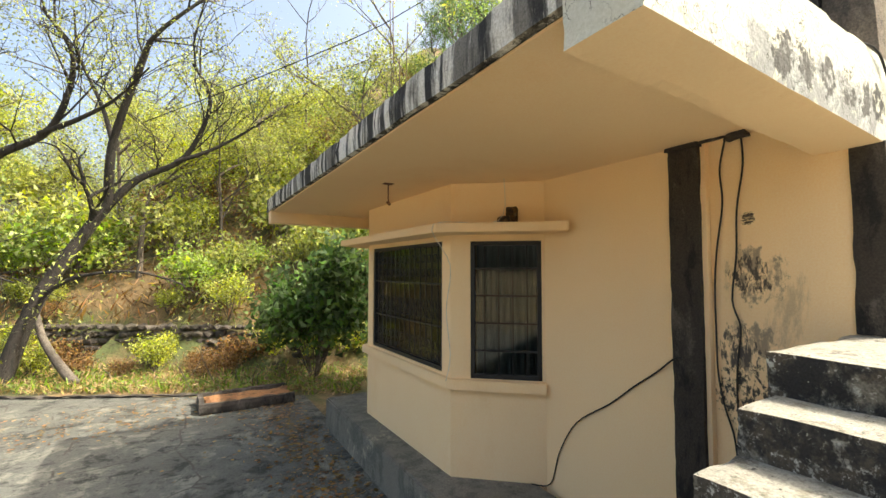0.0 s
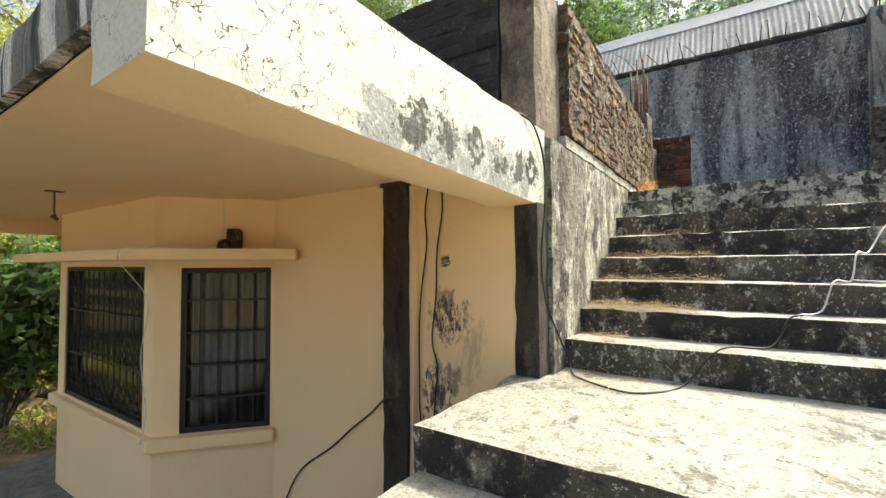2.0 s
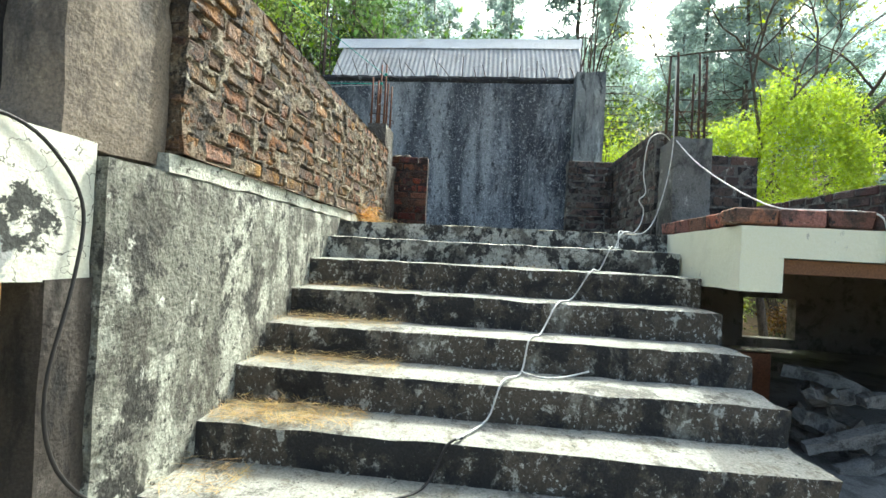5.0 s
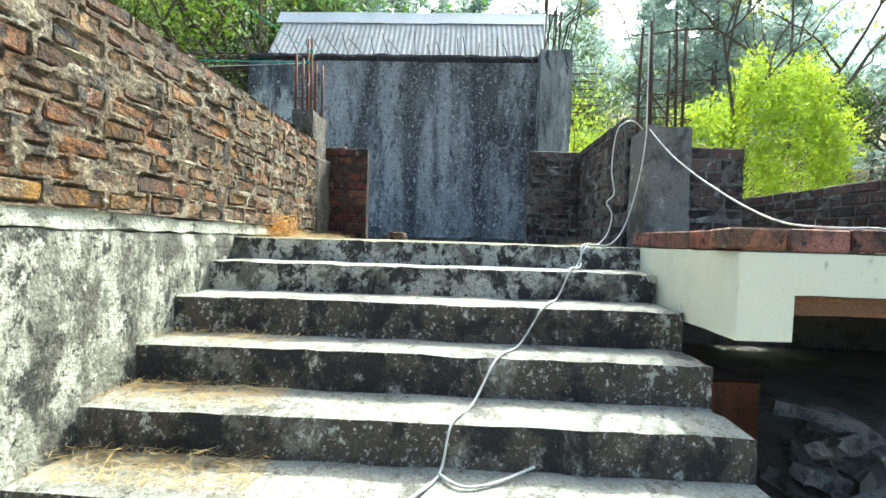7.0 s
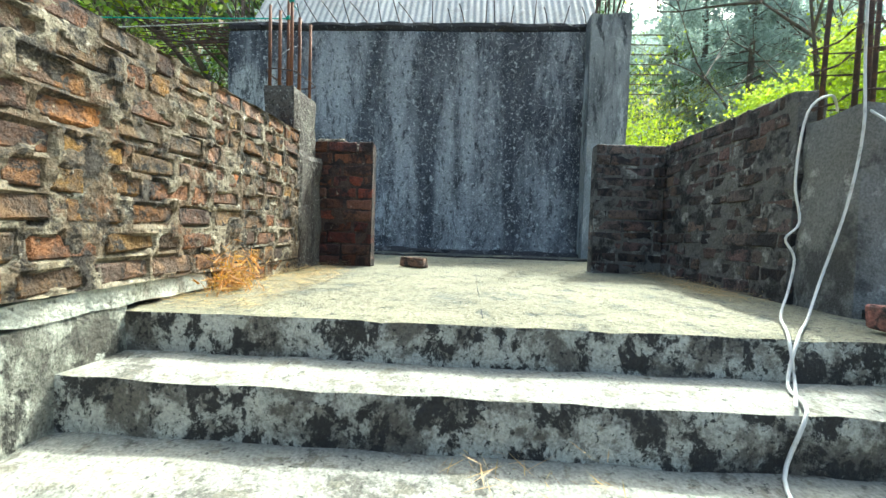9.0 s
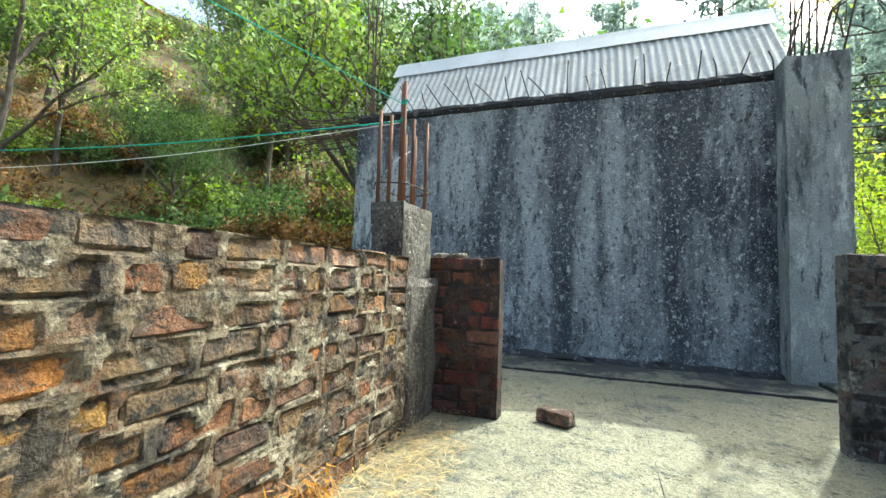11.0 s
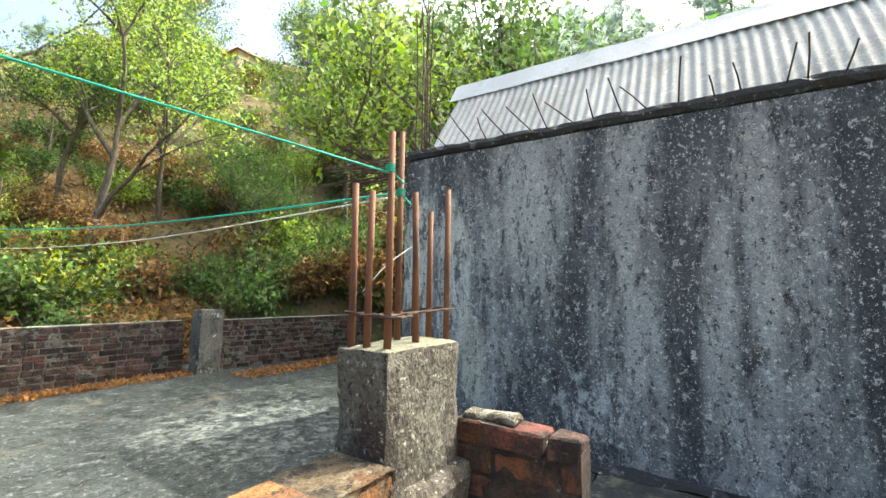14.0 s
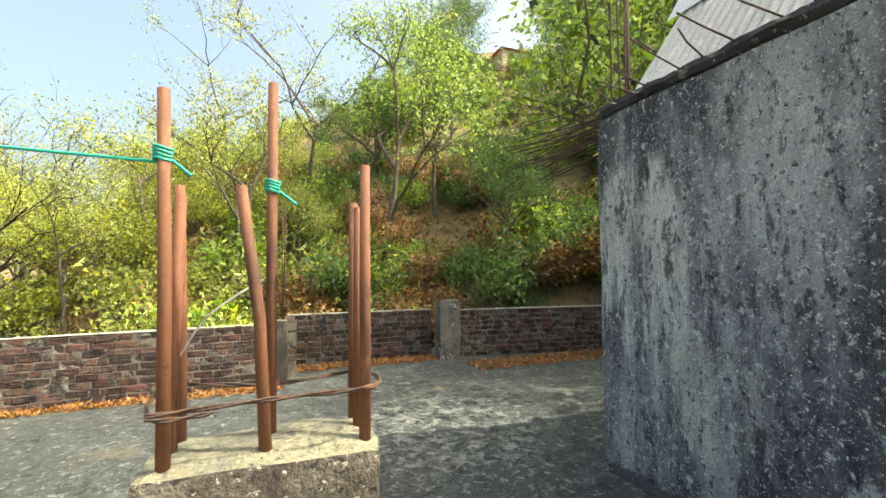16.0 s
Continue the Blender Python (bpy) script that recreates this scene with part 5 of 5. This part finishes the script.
def driveway_tree():
    """A leaning trunk that forks low into long crooked limbs, with fine half bare twigs."""
    t = thing("driveway_tree", "large half bare tree leaning over the driveway", "tree", (-3.05, 12.0, GROUND))
    pr, nr = random.Random(61), np.random.default_rng(61)
    bm, tips = bmesh.new(), []

    def twig(p, d, length, r, lev):
        pts, q = [p], p.copy()
        for k in range(4):
            d = (d + Vector((pr.uniform(-1, 1), pr.uniform(-1, 1), pr.uniform(-0.7, 0.9))) * 0.33).normalized()
            q = q + d * length / 4
            pts.append(q.copy())
        tube(bm, pts, r, r * 0.35, sides=4, caps=False)
        if lev == 0:
            tips.extend(pts[1:])
            return
        for k in range(4):
            out = Vector((pr.uniform(-1, 1), pr.uniform(-1, 1), pr.uniform(-0.4, 0.8))).normalized()
            twig(pts[1 + k % 4], (d * 0.5 + out * 0.7).normalized(), length * pr.uniform(0.4, 0.75), r * 0.5, lev - 1)

    limbs = (
        (0.17, 0.11, 1, [(0, 0, -0.3), (0.45, 0.2, 1.5), (1.1, 0.35, 2.9), (1.65, 0.3, 3.85)]),
        (0.11, 0.03, 9, [(1.65, 0.3, 3.85), (1.7, 0.1, 5.2), (2.2, -0.4, 6.9), (2.5, -0.7, 7.6), (3.4, -0.9, 8.6)]),
        (0.10, 0.03, 8, [(1.5, 0.3, 3.6), (2.15, 0.3, 4.45), (3.1, 0.2, 5.1), (3.6, -0.2, 6.4), (3.2, -0.5, 7.2)]),
        (0.06, 0.015, 7, [(2.9, 0.2, 4.95), (3.6, 0.1, 5.3), (4.25, 0.0, 5.75), (5.0, -0.5, 6.3)]),
        (0.06, 0.015, 6, [(1.7, 0.1, 5.2), (1.4, 0.6, 6.2), (0.9, 0.9, 7.4), (0.8, 0.8, 8.4)]),
        (0.05, 0.015, 5, [(0.6, 0.25, 1.8), (1.3, -0.5, 2.2), (2.3, -0.8, 2.3), (3.2, -0.9, 2.0)]),
    )
    for r0, r1, n, pts in limbs:
        line = smooth_line(pts, 5)
        tube(bm, line, r0, r1, sides=8, caps=False)
        for k in range(n):
            i = pr.randrange(len(line) // 3, len(line) - 1)
            way = (line[i + 1] - line[i]).normalized()
            out = Vector((pr.uniform(-1, 1), pr.uniform(-1, 1), pr.uniform(-0.3, 0.9))).normalized()
            twig(line[i], (way * 0.6 + out * 0.7).normalized(), pr.uniform(1.0, 2.2), max(0.012, r1 * 0.8), 2)
    part("trunk", bm, M_BARK, t, smooth=True)
    tips = np.array([tuple(p) for p in tips])
    c = tips[nr.integers(0, len(tips), 5000)] + nr.normal(size=(5000, 3)) * 0.15
    crown = new("crown", leaf_mesh("crown", c, 0.065, L_OLIVE, nr, 0.3, 0.4))
    crown.parent = t
    return t


drive_tree = driveway_tree()
M_BARK = LIGHT_BARK
copy_thing(drive_tree, pose(-5.6, 12.6, GROUND, 0, 0, -14) @ Matrix.Scale(1.05, 4))
for ob in (broad_y, broad_g, broad_o, broad_d, bare, pine):
    ob.matrix_basis = pose(*{broad_y.name: (3.0, 17.0, hill(3.0, 17.0) - 0.1), broad_g.name: (10.5, 13.5, hill(10.5, 13.5) - 0.1), broad_o.name: (6.0, 14.5, hill(6.0, 14.5) - 0.1), broad_d.name: (17.0, 11.0, hill(17.0, 11.0) - 0.1), bare.name: (8.0, 16.5, hill(8.0, 16.5) - 0.1), pine.name: (20.0, -4.0, hill(20.0, -4.0) - 0.1)}[ob.name])


def shrub(label, seed, mat, leaves, size, radius, tall):
    s = thing("shrub", label, "shrub", group="undergrowth shrubs")
    nr = np.random.default_rng(seed)
    bm = bmesh.new()
    tips = []
    for k in range(14):
        a, o = nr.uniform(0, 6.28), nr.uniform(0.3, 1.0)
        end = Vector((math.cos(a) * o * radius, math.sin(a) * o * radius, tall * nr.uniform(0.5, 1.0)))
        mid = end * 0.5 + Vector((0, 0, tall * 0.12))
        tube(bm, [(0, 0, -0.15), mid, end], 0.016, 0.004, sides=4, caps=False)
        tips += [mid.lerp(end, f) for f in (0.2, 0.5, 0.8, 1.0)]
    part("branchwork", bm, M_BARK, s)
    tips = np.array([tuple(p) for p in tips])
    c = tips[nr.integers(0, len(tips), leaves)] + nr.normal(size=(leaves, 3)) * radius * 0.2
    c[:, 2] = np.abs(c[:, 2])
    f = new("foliage", leaf_mesh("foliage", c, size, mat, nr, 0.3, 0.2))
    f.parent = s
    return s


shrubs = [shrub("olive shrub on the hillside", 1, L_OLIVE, 1500, 0.11, 0.9, 1.3), shrub("green shrub on the hillside", 2, L_GREEN, 1700, 0.12, 0.9, 1.2), shrub("dry brown shrub on the hillside", 3, L_DRY, 1300, 0.10, 0.8, 1.0), shrub("yellow-green shrub on the hillside", 4, L_YELLOW, 1500, 0.12, 0.9, 1.4)]
for i, s in enumerate(shrubs):
    s.matrix_basis = pose(3 + 2.2 * i, 13 - 0.4 * i, hill(3 + 2.2 * i, 13 - 0.4 * i))
bushy = shrub("dark olive shrub in the shade of the slope", 6, L_DARK, 1500, 0.10, 0.9, 1.2)
bushy.matrix_basis = pose(15.5, 8.5, hill(15.5, 8.5))
count = 0
while count < 270:
    a, r = radians(rng.uniform(15, 135)), 8.5 + 26 * rng.random() ** 1.5
    x, y = 4 + r * math.cos(a), 3 + r * math.sin(a)
    s = (x - 0.3) * 0.51 + (y - 9.3) * 0.86
    if s < 3.5 or (x > 6.0 and y < 9.2 and x < 15) or (x > 8 and y < 8) or x < -14:
        continue
    count += 1
    k = rng.choice(shrubs + [shrubs[0], shrubs[2]] if x < 9 else [bushy, shrubs[2], bushy, shrubs[2], shrubs[1]])
    copy_thing(k, pose(x, y, hill(x, y) - 0.1, 0, 0, rng.uniform(0, 360)) @ Matrix.Scale(rng.uniform(0.7, 1.6), 4))
for k in range(24):
    x, y = rng.uniform(14.8, 26), rng.uniform(-16, -2.6)
    copy_thing(rng.choice(shrubs), pose(x, y, hill(x, y) - 0.1, 0, 0, rng.uniform(0, 360)) @ Matrix.Scale(rng.uniform(0.9, 1.7), 4))

for k in range(16):
    x, y = rng.uniform(14.2, 20), rng.uniform(6.2, 11)
    copy_thing(shrubs[2] if k % 4 else bushy, pose(x, y, hill(x, y) - 0.1, 0, 0, rng.uniform(0, 360)) @ Matrix.Scale(rng.uniform(1.0, 1.8), 4))
for k in range(34):
    u, s = rng.uniform(-2.5, 8.5), rng.uniform(1.3, 3.9)
    x, y = 0.3 + 0.51 * s - 0.86 * u, 9.3 + 0.86 * s + 0.51 * u
    copy_thing(shrubs[2] if k % 3 else shrubs[3], pose(x, y, hill(x, y) - 0.05, 0, 0, rng.uniform(0, 360)) @ Matrix.Scale(rng.uniform(0.3, 0.75), 4))
bush = shrub("large dark green bush beside the house corner", 9, L_DARK, 6500, 0.17, 1.15, 2.7)
bush["group"] = ""
del bush["group"]
bush.matrix_basis = pose(2.6, 9.6, GROUND)


def blades(name, label, mat, spots, size, kind="stuff", slim=0.07, droop=-0.9):
    nr = np.random.default_rng(len(spots))
    ob = new(name, leaf_mesh(name, spots, size, mat, nr, slim, droop, 4))
    return tagged(ob, label, "grass" if "grass" in name else "litter", kind=kind)


def scatter(n, x0, x1, y0, y1, z, spread=0.02):
    return [(rng.uniform(x0, x1), rng.uniform(y0, y1), z + abs(rng.gauss(0, spread))) for _ in range(n)]


spots = []
for _ in range(14000):
    u, s = rng.uniform(-3, 10), abs(rng.gauss(0.4, 1.3)) + 0.2
    x, y = 0.3 + 0.51 * s - 0.86 * u, 9.3 + 0.86 * s + 0.51 * u
    spots.append((x, y, hill(x, y) + rng.uniform(0.0, 0.16)))
blades("verge_grass", "green grass on the verge", L_GRASS, spots[::3], 0.20)
blades("verge_straw_grass", "straw-coloured grass and leaf litter on the verge", L_STRAW, spots[1::3] + [(x, y, z * 0.3 + hill(x, y) * 0.7) for x, y, z in spots[2::3]], 0.15)
spots = []
for _ in range(16000):
    x, y = rng.uniform(-10, 14), rng.uniform(10, 24)
    s = (x - 0.3) * 0.51 + (y - 9.3) * 0.86
    if s > 3.1:
        spots.append((x, y, hill(x, y) + rng.uniform(0.0, 0.3)))
blades("hill_grass", "dry tawny grass over the slope", L_DRY, spots, 0.34)
litter = []
for n, b in ((900, (3.60, 3.84, -0.05, 0.58, 2.468)), (420, (3.62, 3.84, 0.1, 0.6, 2.468)), (700, (3.9, 4.12, -0.15, 0.6, 2.634)), (640, (4.17, 4.40, -0.1, 0.6, 2.797)), (300, (4.46, 4.66, -0.1, 0.6, 2.972)), (160, (3.33, 3.56, 0.3, 0.6, 2.312)), (120, (2.9, 3.28, 0.2, 0.6, LANDING + 0.002)), (1300, (5.3, 6.7, 0.22, 0.6, DECK)), (600, (6.2, 7.2, 0.35, 0.66, DECK)), (900, (6.0, 7.3, -2.03, -1.8, DECK)), (100, (4.5, 5.0, -1.0, -0.5, 3.153))):
    litter += scatter(n, *b)
ob = blades("straw_litter", "dry pine needles and straw on the steps", L_STRAW, litter, 0.11, slim=0.018, droop=0.0)
m = ob.data
co = np.zeros(len(m.vertices) * 3)
m.vertices.foreach_get("co", co)
co = co.reshape(-1, 4, 3)
mid = co.mean(1, keepdims=True)
co[:, :, 2] = np.maximum(mid[:, :, 2] + (co[:, :, 2] - mid[:, :, 2]) * 0.12, mid[:, :, 2] - 0.004)
m.vertices.foreach_set("co", co.ravel())
yard = [(rng.uniform(1.5, 2.0) - abs(rng.gauss(0, 0.35)), rng.uniform(3.0, 8.2), GROUND + 0.025) for _ in range(1500)] + [(rng.uniform(-3, 2), rng.uniform(7.6, 9.3), GROUND + 0.025) for _ in range(900)] + [(rng.uniform(-4, 2), rng.uniform(2, 9), GROUND + 0.024) for _ in range(160)]
ob = blades("yard_litter", "brown fallen leaves scattered over the driveway", L_DRY, yard, 0.07, slim=0.35, droop=0.0)
m = ob.data
co = np.zeros(len(m.vertices) * 3)
m.vertices.foreach_get("co", co)
co = co.reshape(-1, 4, 3)
mid = co.mean(1, keepdims=True)
co[:, :, 2] = mid[:, :, 2] + np.abs(co[:, :, 2] - mid[:, :, 2]) * 0.25
m.vertices.foreach_set("co", co.ravel())
deck = scatter(2600, 1.5, 7.0, 5.95, 6.28, DECK) + scatter(1300, 7.1, 9.6, 6.9, 7.3, DECK) + scatter(1700, 9.9, 13.0, 5.9, 6.5, DECK) + scatter(500, 6.4, 7.2, 0.9, 1.2, DECK)
blades("deck_litter", "orange dry leaf litter along the parapet foot", L_WEED, deck, 0.08, slim=0.2, droop=0.0)
nr = np.random.default_rng(4)
c = nr.normal(size=(520, 3)) * (0.085, 0.035, 0.06) + (0, 0, 0.06)
c[:, 2] = np.abs(c[:, 2])
weed = tagged(new("dried_weed", leaf_mesh("dried_weed", c, 0.06, L_TUFT, nr, 0.06, -0.6)), "dried orange weed tuft at the brick wall foot", "weed", kind="stuff")
weed.matrix_basis = pose(5.75, 0.52, DECK)

# ---- stone bank behind the drive ----
bank = tagged(new("stone_bank"), "dark dry-stone bank below the slope", "stone wall", kind="structure")
M_STONE = surf("bank_stone", (0.085, 0.072, 0.058), [((0.07, 0.06, 0.05), 5.0, 0.5, 0.6, 1), ((0.17, 0.15, 0.12), 8.0, 0.62, 0.72, 1)], vary=0.35, bump=0.8, local=True)
stones = []
for k in range(5):
    bm = bmesh.new()
    bmesh.ops.create_icosphere(bm, subdivisions=1, radius=0.5)
    for v in bm.verts:
        v.co += noise.noise_vector(v.co * 2.3 + Vector((k * 5, 0, 0))) * 0.16
        v.co.z *= 0.55
    me = bpy.data.meshes.new("stone")
    bm.to_mesh(me)
    bm.free()
    me.materials.append(M_STONE)
    stones.append(me)
for row in range(6):
    for k in range(44):
        u = -2.5 + k * 0.27 + rng.uniform(-0.06, 0.06) + 0.13 * (row % 2)
        s = 2.86 + row * 0.03 + rng.uniform(-0.05, 0.05)
        ob = new("stone", stones[rng.randrange(5)])
        ob.parent = bank
        ob.matrix_basis = pose(0.3 + 0.51 * s - 0.86 * u, 9.3 + 0.86 * s + 0.51 * u, GROUND + 0.06 + row * 0.165, 0, 0, rng.uniform(0, 360)) @ Matrix.Diagonal((*(rng.uniform(0.26, 0.42) for _ in range(3)), 1))

# wooded mountain backdrop beyond the valley, its haze painted as a glow
def mountain():
    m = bpy.data.materials.new("far_woods_haze_glow")
    m.use_nodes = True
    N, L = m.node_tree.nodes, m.node_tree.links
    b = N["Principled BSDF"]
    tex = N.new("ShaderNodeTexNoise")
    tex.inputs["Scale"].default_value, tex.inputs["Detail"].default_value, tex.inputs["Roughness"].default_value = 0.16, 12, 0.78
    L.new(N.new("ShaderNodeNewGeometry").outputs["Position"], tex.inputs["Vector"])
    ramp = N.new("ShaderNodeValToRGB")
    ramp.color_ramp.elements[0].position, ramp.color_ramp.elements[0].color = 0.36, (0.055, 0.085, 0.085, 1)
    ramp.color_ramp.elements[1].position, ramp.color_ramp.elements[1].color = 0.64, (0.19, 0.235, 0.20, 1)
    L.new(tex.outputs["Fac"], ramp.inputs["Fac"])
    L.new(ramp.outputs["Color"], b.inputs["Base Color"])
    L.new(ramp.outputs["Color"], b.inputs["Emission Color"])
    # Emission stands in for bright haze; the woods are no light source.
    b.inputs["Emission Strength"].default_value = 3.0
    b.inputs["Roughness"].default_value = 1.0
    bm = bmesh.new()
    rows = []
    for i in range(61):
        a = radians(-95 + 125 * i / 60)
        col = []
        for k in range(25):
            r = 62 + 4.2 * k
            z = -2 + 112 * (k / 24) ** 0.9 * (0.78 + 0.3 * noise.noise(Vector((a * 2.2, 1.7, 0))) - 0.1 * math.cos(a * 2)) + 2.5 * noise.noise(Vector((a * 30, k * 0.8, 0))) + 1.3 * noise.noise(Vector((a * 90, k * 2.1, 5)))
            col.append(bm.verts.new((5 + r * math.cos(a), r * math.sin(a), z)))
        rows.append(col)
    for p, q in zip(rows, rows[1:]):
        for k in range(24):
            bm.faces.new((p[k], q[k], q[k + 1], p[k + 1]))
    tagged(shape(bm, "backdrop_mountain", m), "distant wooded mountainside with its haze painted as blue-green glow", "mountain", kind="structure")


mountain()

# far house and pole on the hill
far = thing("hill_house", "small orange-roofed house high on the hill", "house", (26.2, 32.0, 21.2))
part("wall", box(-2, 2, -1.5, 1.5, -1.5, 2.0), surf("pale_house_wall", (0.55, 0.45, 0.33)), far)
bm = prism([(-2.3, -1.8), (2.3, -1.8), (2.3, 1.8), (-2.3, 1.8)], 2.0, 2.9, 0)
for v in bm.verts:
    if v.co.z > 2.5:
        v.co.x, v.co.y = v.co.x * 0.6, v.co.y * 0.15
part("roof", bm, surf("orange_roof", (0.55, 0.20, 0.05)), far)
for x in (-1.1, 0.9):
    part("window", box(x - 0.4, x + 0.4, -1.56, -1.50, 0.2, 1.4), M_IRON, far)
pole = thing("utility_pole", "grey utility pole on the wooded slope", "pole", (17.5, 15.2, hill(17.5, 15.2)))
part("mast", tube(bmesh.new(), [(0, 0, -0.3), (0, 0, 4.2)], 0.06, 0.045, 8), M_PILLAR, pole)
part("arm", tube(bmesh.new(), [(-0.5, 0.1, 4.7), (0, 0, 4.0), (0.2, 0, 4.1)], 0.03, 0.03, 6), M_PILLAR, pole)

# ---- brick walls last ----
rag = lambda lo, hi, n: (lambda u: hi - (hi - lo) * max(0.0, noise.noise(Vector((u * n, 3.3, 0)))))
brick_wall("wall_brick_parapet", "rough old red brick parapet with smeared mortar", (3.39, 0.612), (6.68, 0.612), 3.535, 4.385, 0.215, M_BRICK, M_MORTAR, 1, proud=0.004, course=0.094, joint=0.022, smeared=True)
brick_wall("wall_brick_foot", "lowest brick course of the parapet on the terrace", (5.752, 0.612), (6.68, 0.612), DECK - 0.004, 3.533, 0.20, M_BRICK, M_MORTAR, 12, proud=0.004, joint=0.02, smeared=True)
brick_wall("wall_brick_stub", "broken brick stub wall beside the stair head", (7.12, 0.665), (7.12, 0.205), DECK, 4.40, 0.115, M_REDBRICK, M_STUBMORTAR, 2, top=lambda u: 4.41 if u < 0.24 else 4.33 if u < 0.36 else 4.37)
brick_wall("wall_brick_pier", "dark brick stub wall at the terrace edge", (7.32, -1.52), (7.32, -2.05), DECK, 4.46, 0.115, M_PIERBRICK, M_PIERMORTAR, 3)
brick_wall("wall_brick_side", "dark grey brick parapet beside the terrace", (7.42, -2.065), (5.98, -2.065), DECK, 4.47, 0.115, M_PIERBRICK, M_PIERMORTAR, 4, top=rag(4.40, 4.47, 3.0))
brick_wall("wall_brick_corner", "dark brick parapet on the neighbouring roof", (5.74, -2.40), (5.74, -2.80), 3.47, 4.18, 0.115, M_PIERBRICK, M_PIERMORTAR, 5)
brick_wall("wall_low_parapet", "low dark parapet on the neighbouring roof", (9.2, -3.86), (5.8, -3.96), 3.47, 4.0, 0.115, M_DARKBRICK, M_DARKMORTAR, 6, left=False)
brick_wall("wall_west_parapet", "brick parapet over the eave, colour darkened for its shaded face", (2.985, 3.6), (2.985, 0.885), 3.47, 4.45, 0.115, M_SHADEBRICK, M_SHADEMORTAR, 7)
brick_wall("wall_far_parapet", "brown brick parapet round the roof deck", (7.08, 6.33), (3.4, 6.12), DECK, 4.27, 0.115, M_DARKBRICK, M_DARKMORTAR, 8, left=False)
brick_wall("wall_deep_parapet", "brown brick parapet at the deck corner", (9.62, 7.40), (7.08, 7.50), DECK, 4.27, 0.115, M_DARKBRICK, M_DARKMORTAR, 9, left=False)
brick_wall("wall_shaded_parapet", "shaded brick parapet behind the shed", (13.3, 6.45), (9.95, 7.0), DECK, 4.28, 0.115, M_DARKBRICK, M_DARKMORTAR, 10, left=False)
brick_wall("wall_jog_parapet", "short brick parapet at the deck jog", (7.08, 7.5), (7.08, 6.45), DECK, 4.27, 0.115, M_DARKBRICK, M_DARKMORTAR, 11)
M_LUMP = surf("pale_mortar_lump", (0.26, 0.235, 0.185), [((0.09, 0.075, 0.055), 9.0, 0.50, 0.60, 1), ((0.42, 0.40, 0.34), 20.0, 0.57, 0.63, 1)], bump=1.0)
for x0, x1, y0, y1, z0, z1 in ((7.125, 7.225, 0.42, 0.655, 4.385, 4.425), (7.13, 7.215, 0.32, 0.40, 4.30, 4.385), (7.13, 7.22, 0.215, 0.31, 4.315, 4.35)):
    tagged(shape(worn_box(x0, x1, y0, y1, z0, z1, cell=0.022, wear=0.016, seed=x0 + y0), "mortar_lump", M_LUMP, smooth=True), "crumbled pale mortar left on the broken brick top", "mortar", kind="structure")
slab("deck_column", M_GREYCOL, "grey concrete parapet column on the roof deck", "column", 9.58, 9.98, 6.85, 7.15, DECK - 0.1, 4.48, cell=0.1, wear=0.012)

# pale mortar caps on the deck parapets
for p, q, z in (((3.4, 6.175), (6.8, 6.37), 4.272), ((7.1, 7.56), (9.6, 7.46), 4.272), ((9.98, 7.05), (13.3, 6.51), 4.282)):
    d = Vector(q) - Vector(p)
    cap = worn_box(0, d.length, -0.06, 0.06, 0, 0.018, cell=0.09, wear=0.006, seed=p[0])
    ob = tagged(shape(cap, "parapet_cap", M_LEDGE), "thin pale mortar cap on the brick parapet", "coping", kind="structure")
    ob.matrix_basis = pose(p[0], p[1], z, 0, 0, math.degrees(math.atan2(d.y, d.x)))
wire = tube(bmesh.new(), smooth_line([(-0.6, 9.6, 5.2), (1.39, 7.18, 5.73), (3.26, 5.95, 6.77), (5.4, 3.6, 8.6), (9.5, -2.2, 11.5)], 4), 0.008, sides=5)
tagged(shape(wire, "overhead_wire", M_CABLE), "thin black overhead wire above the roof", "wire")
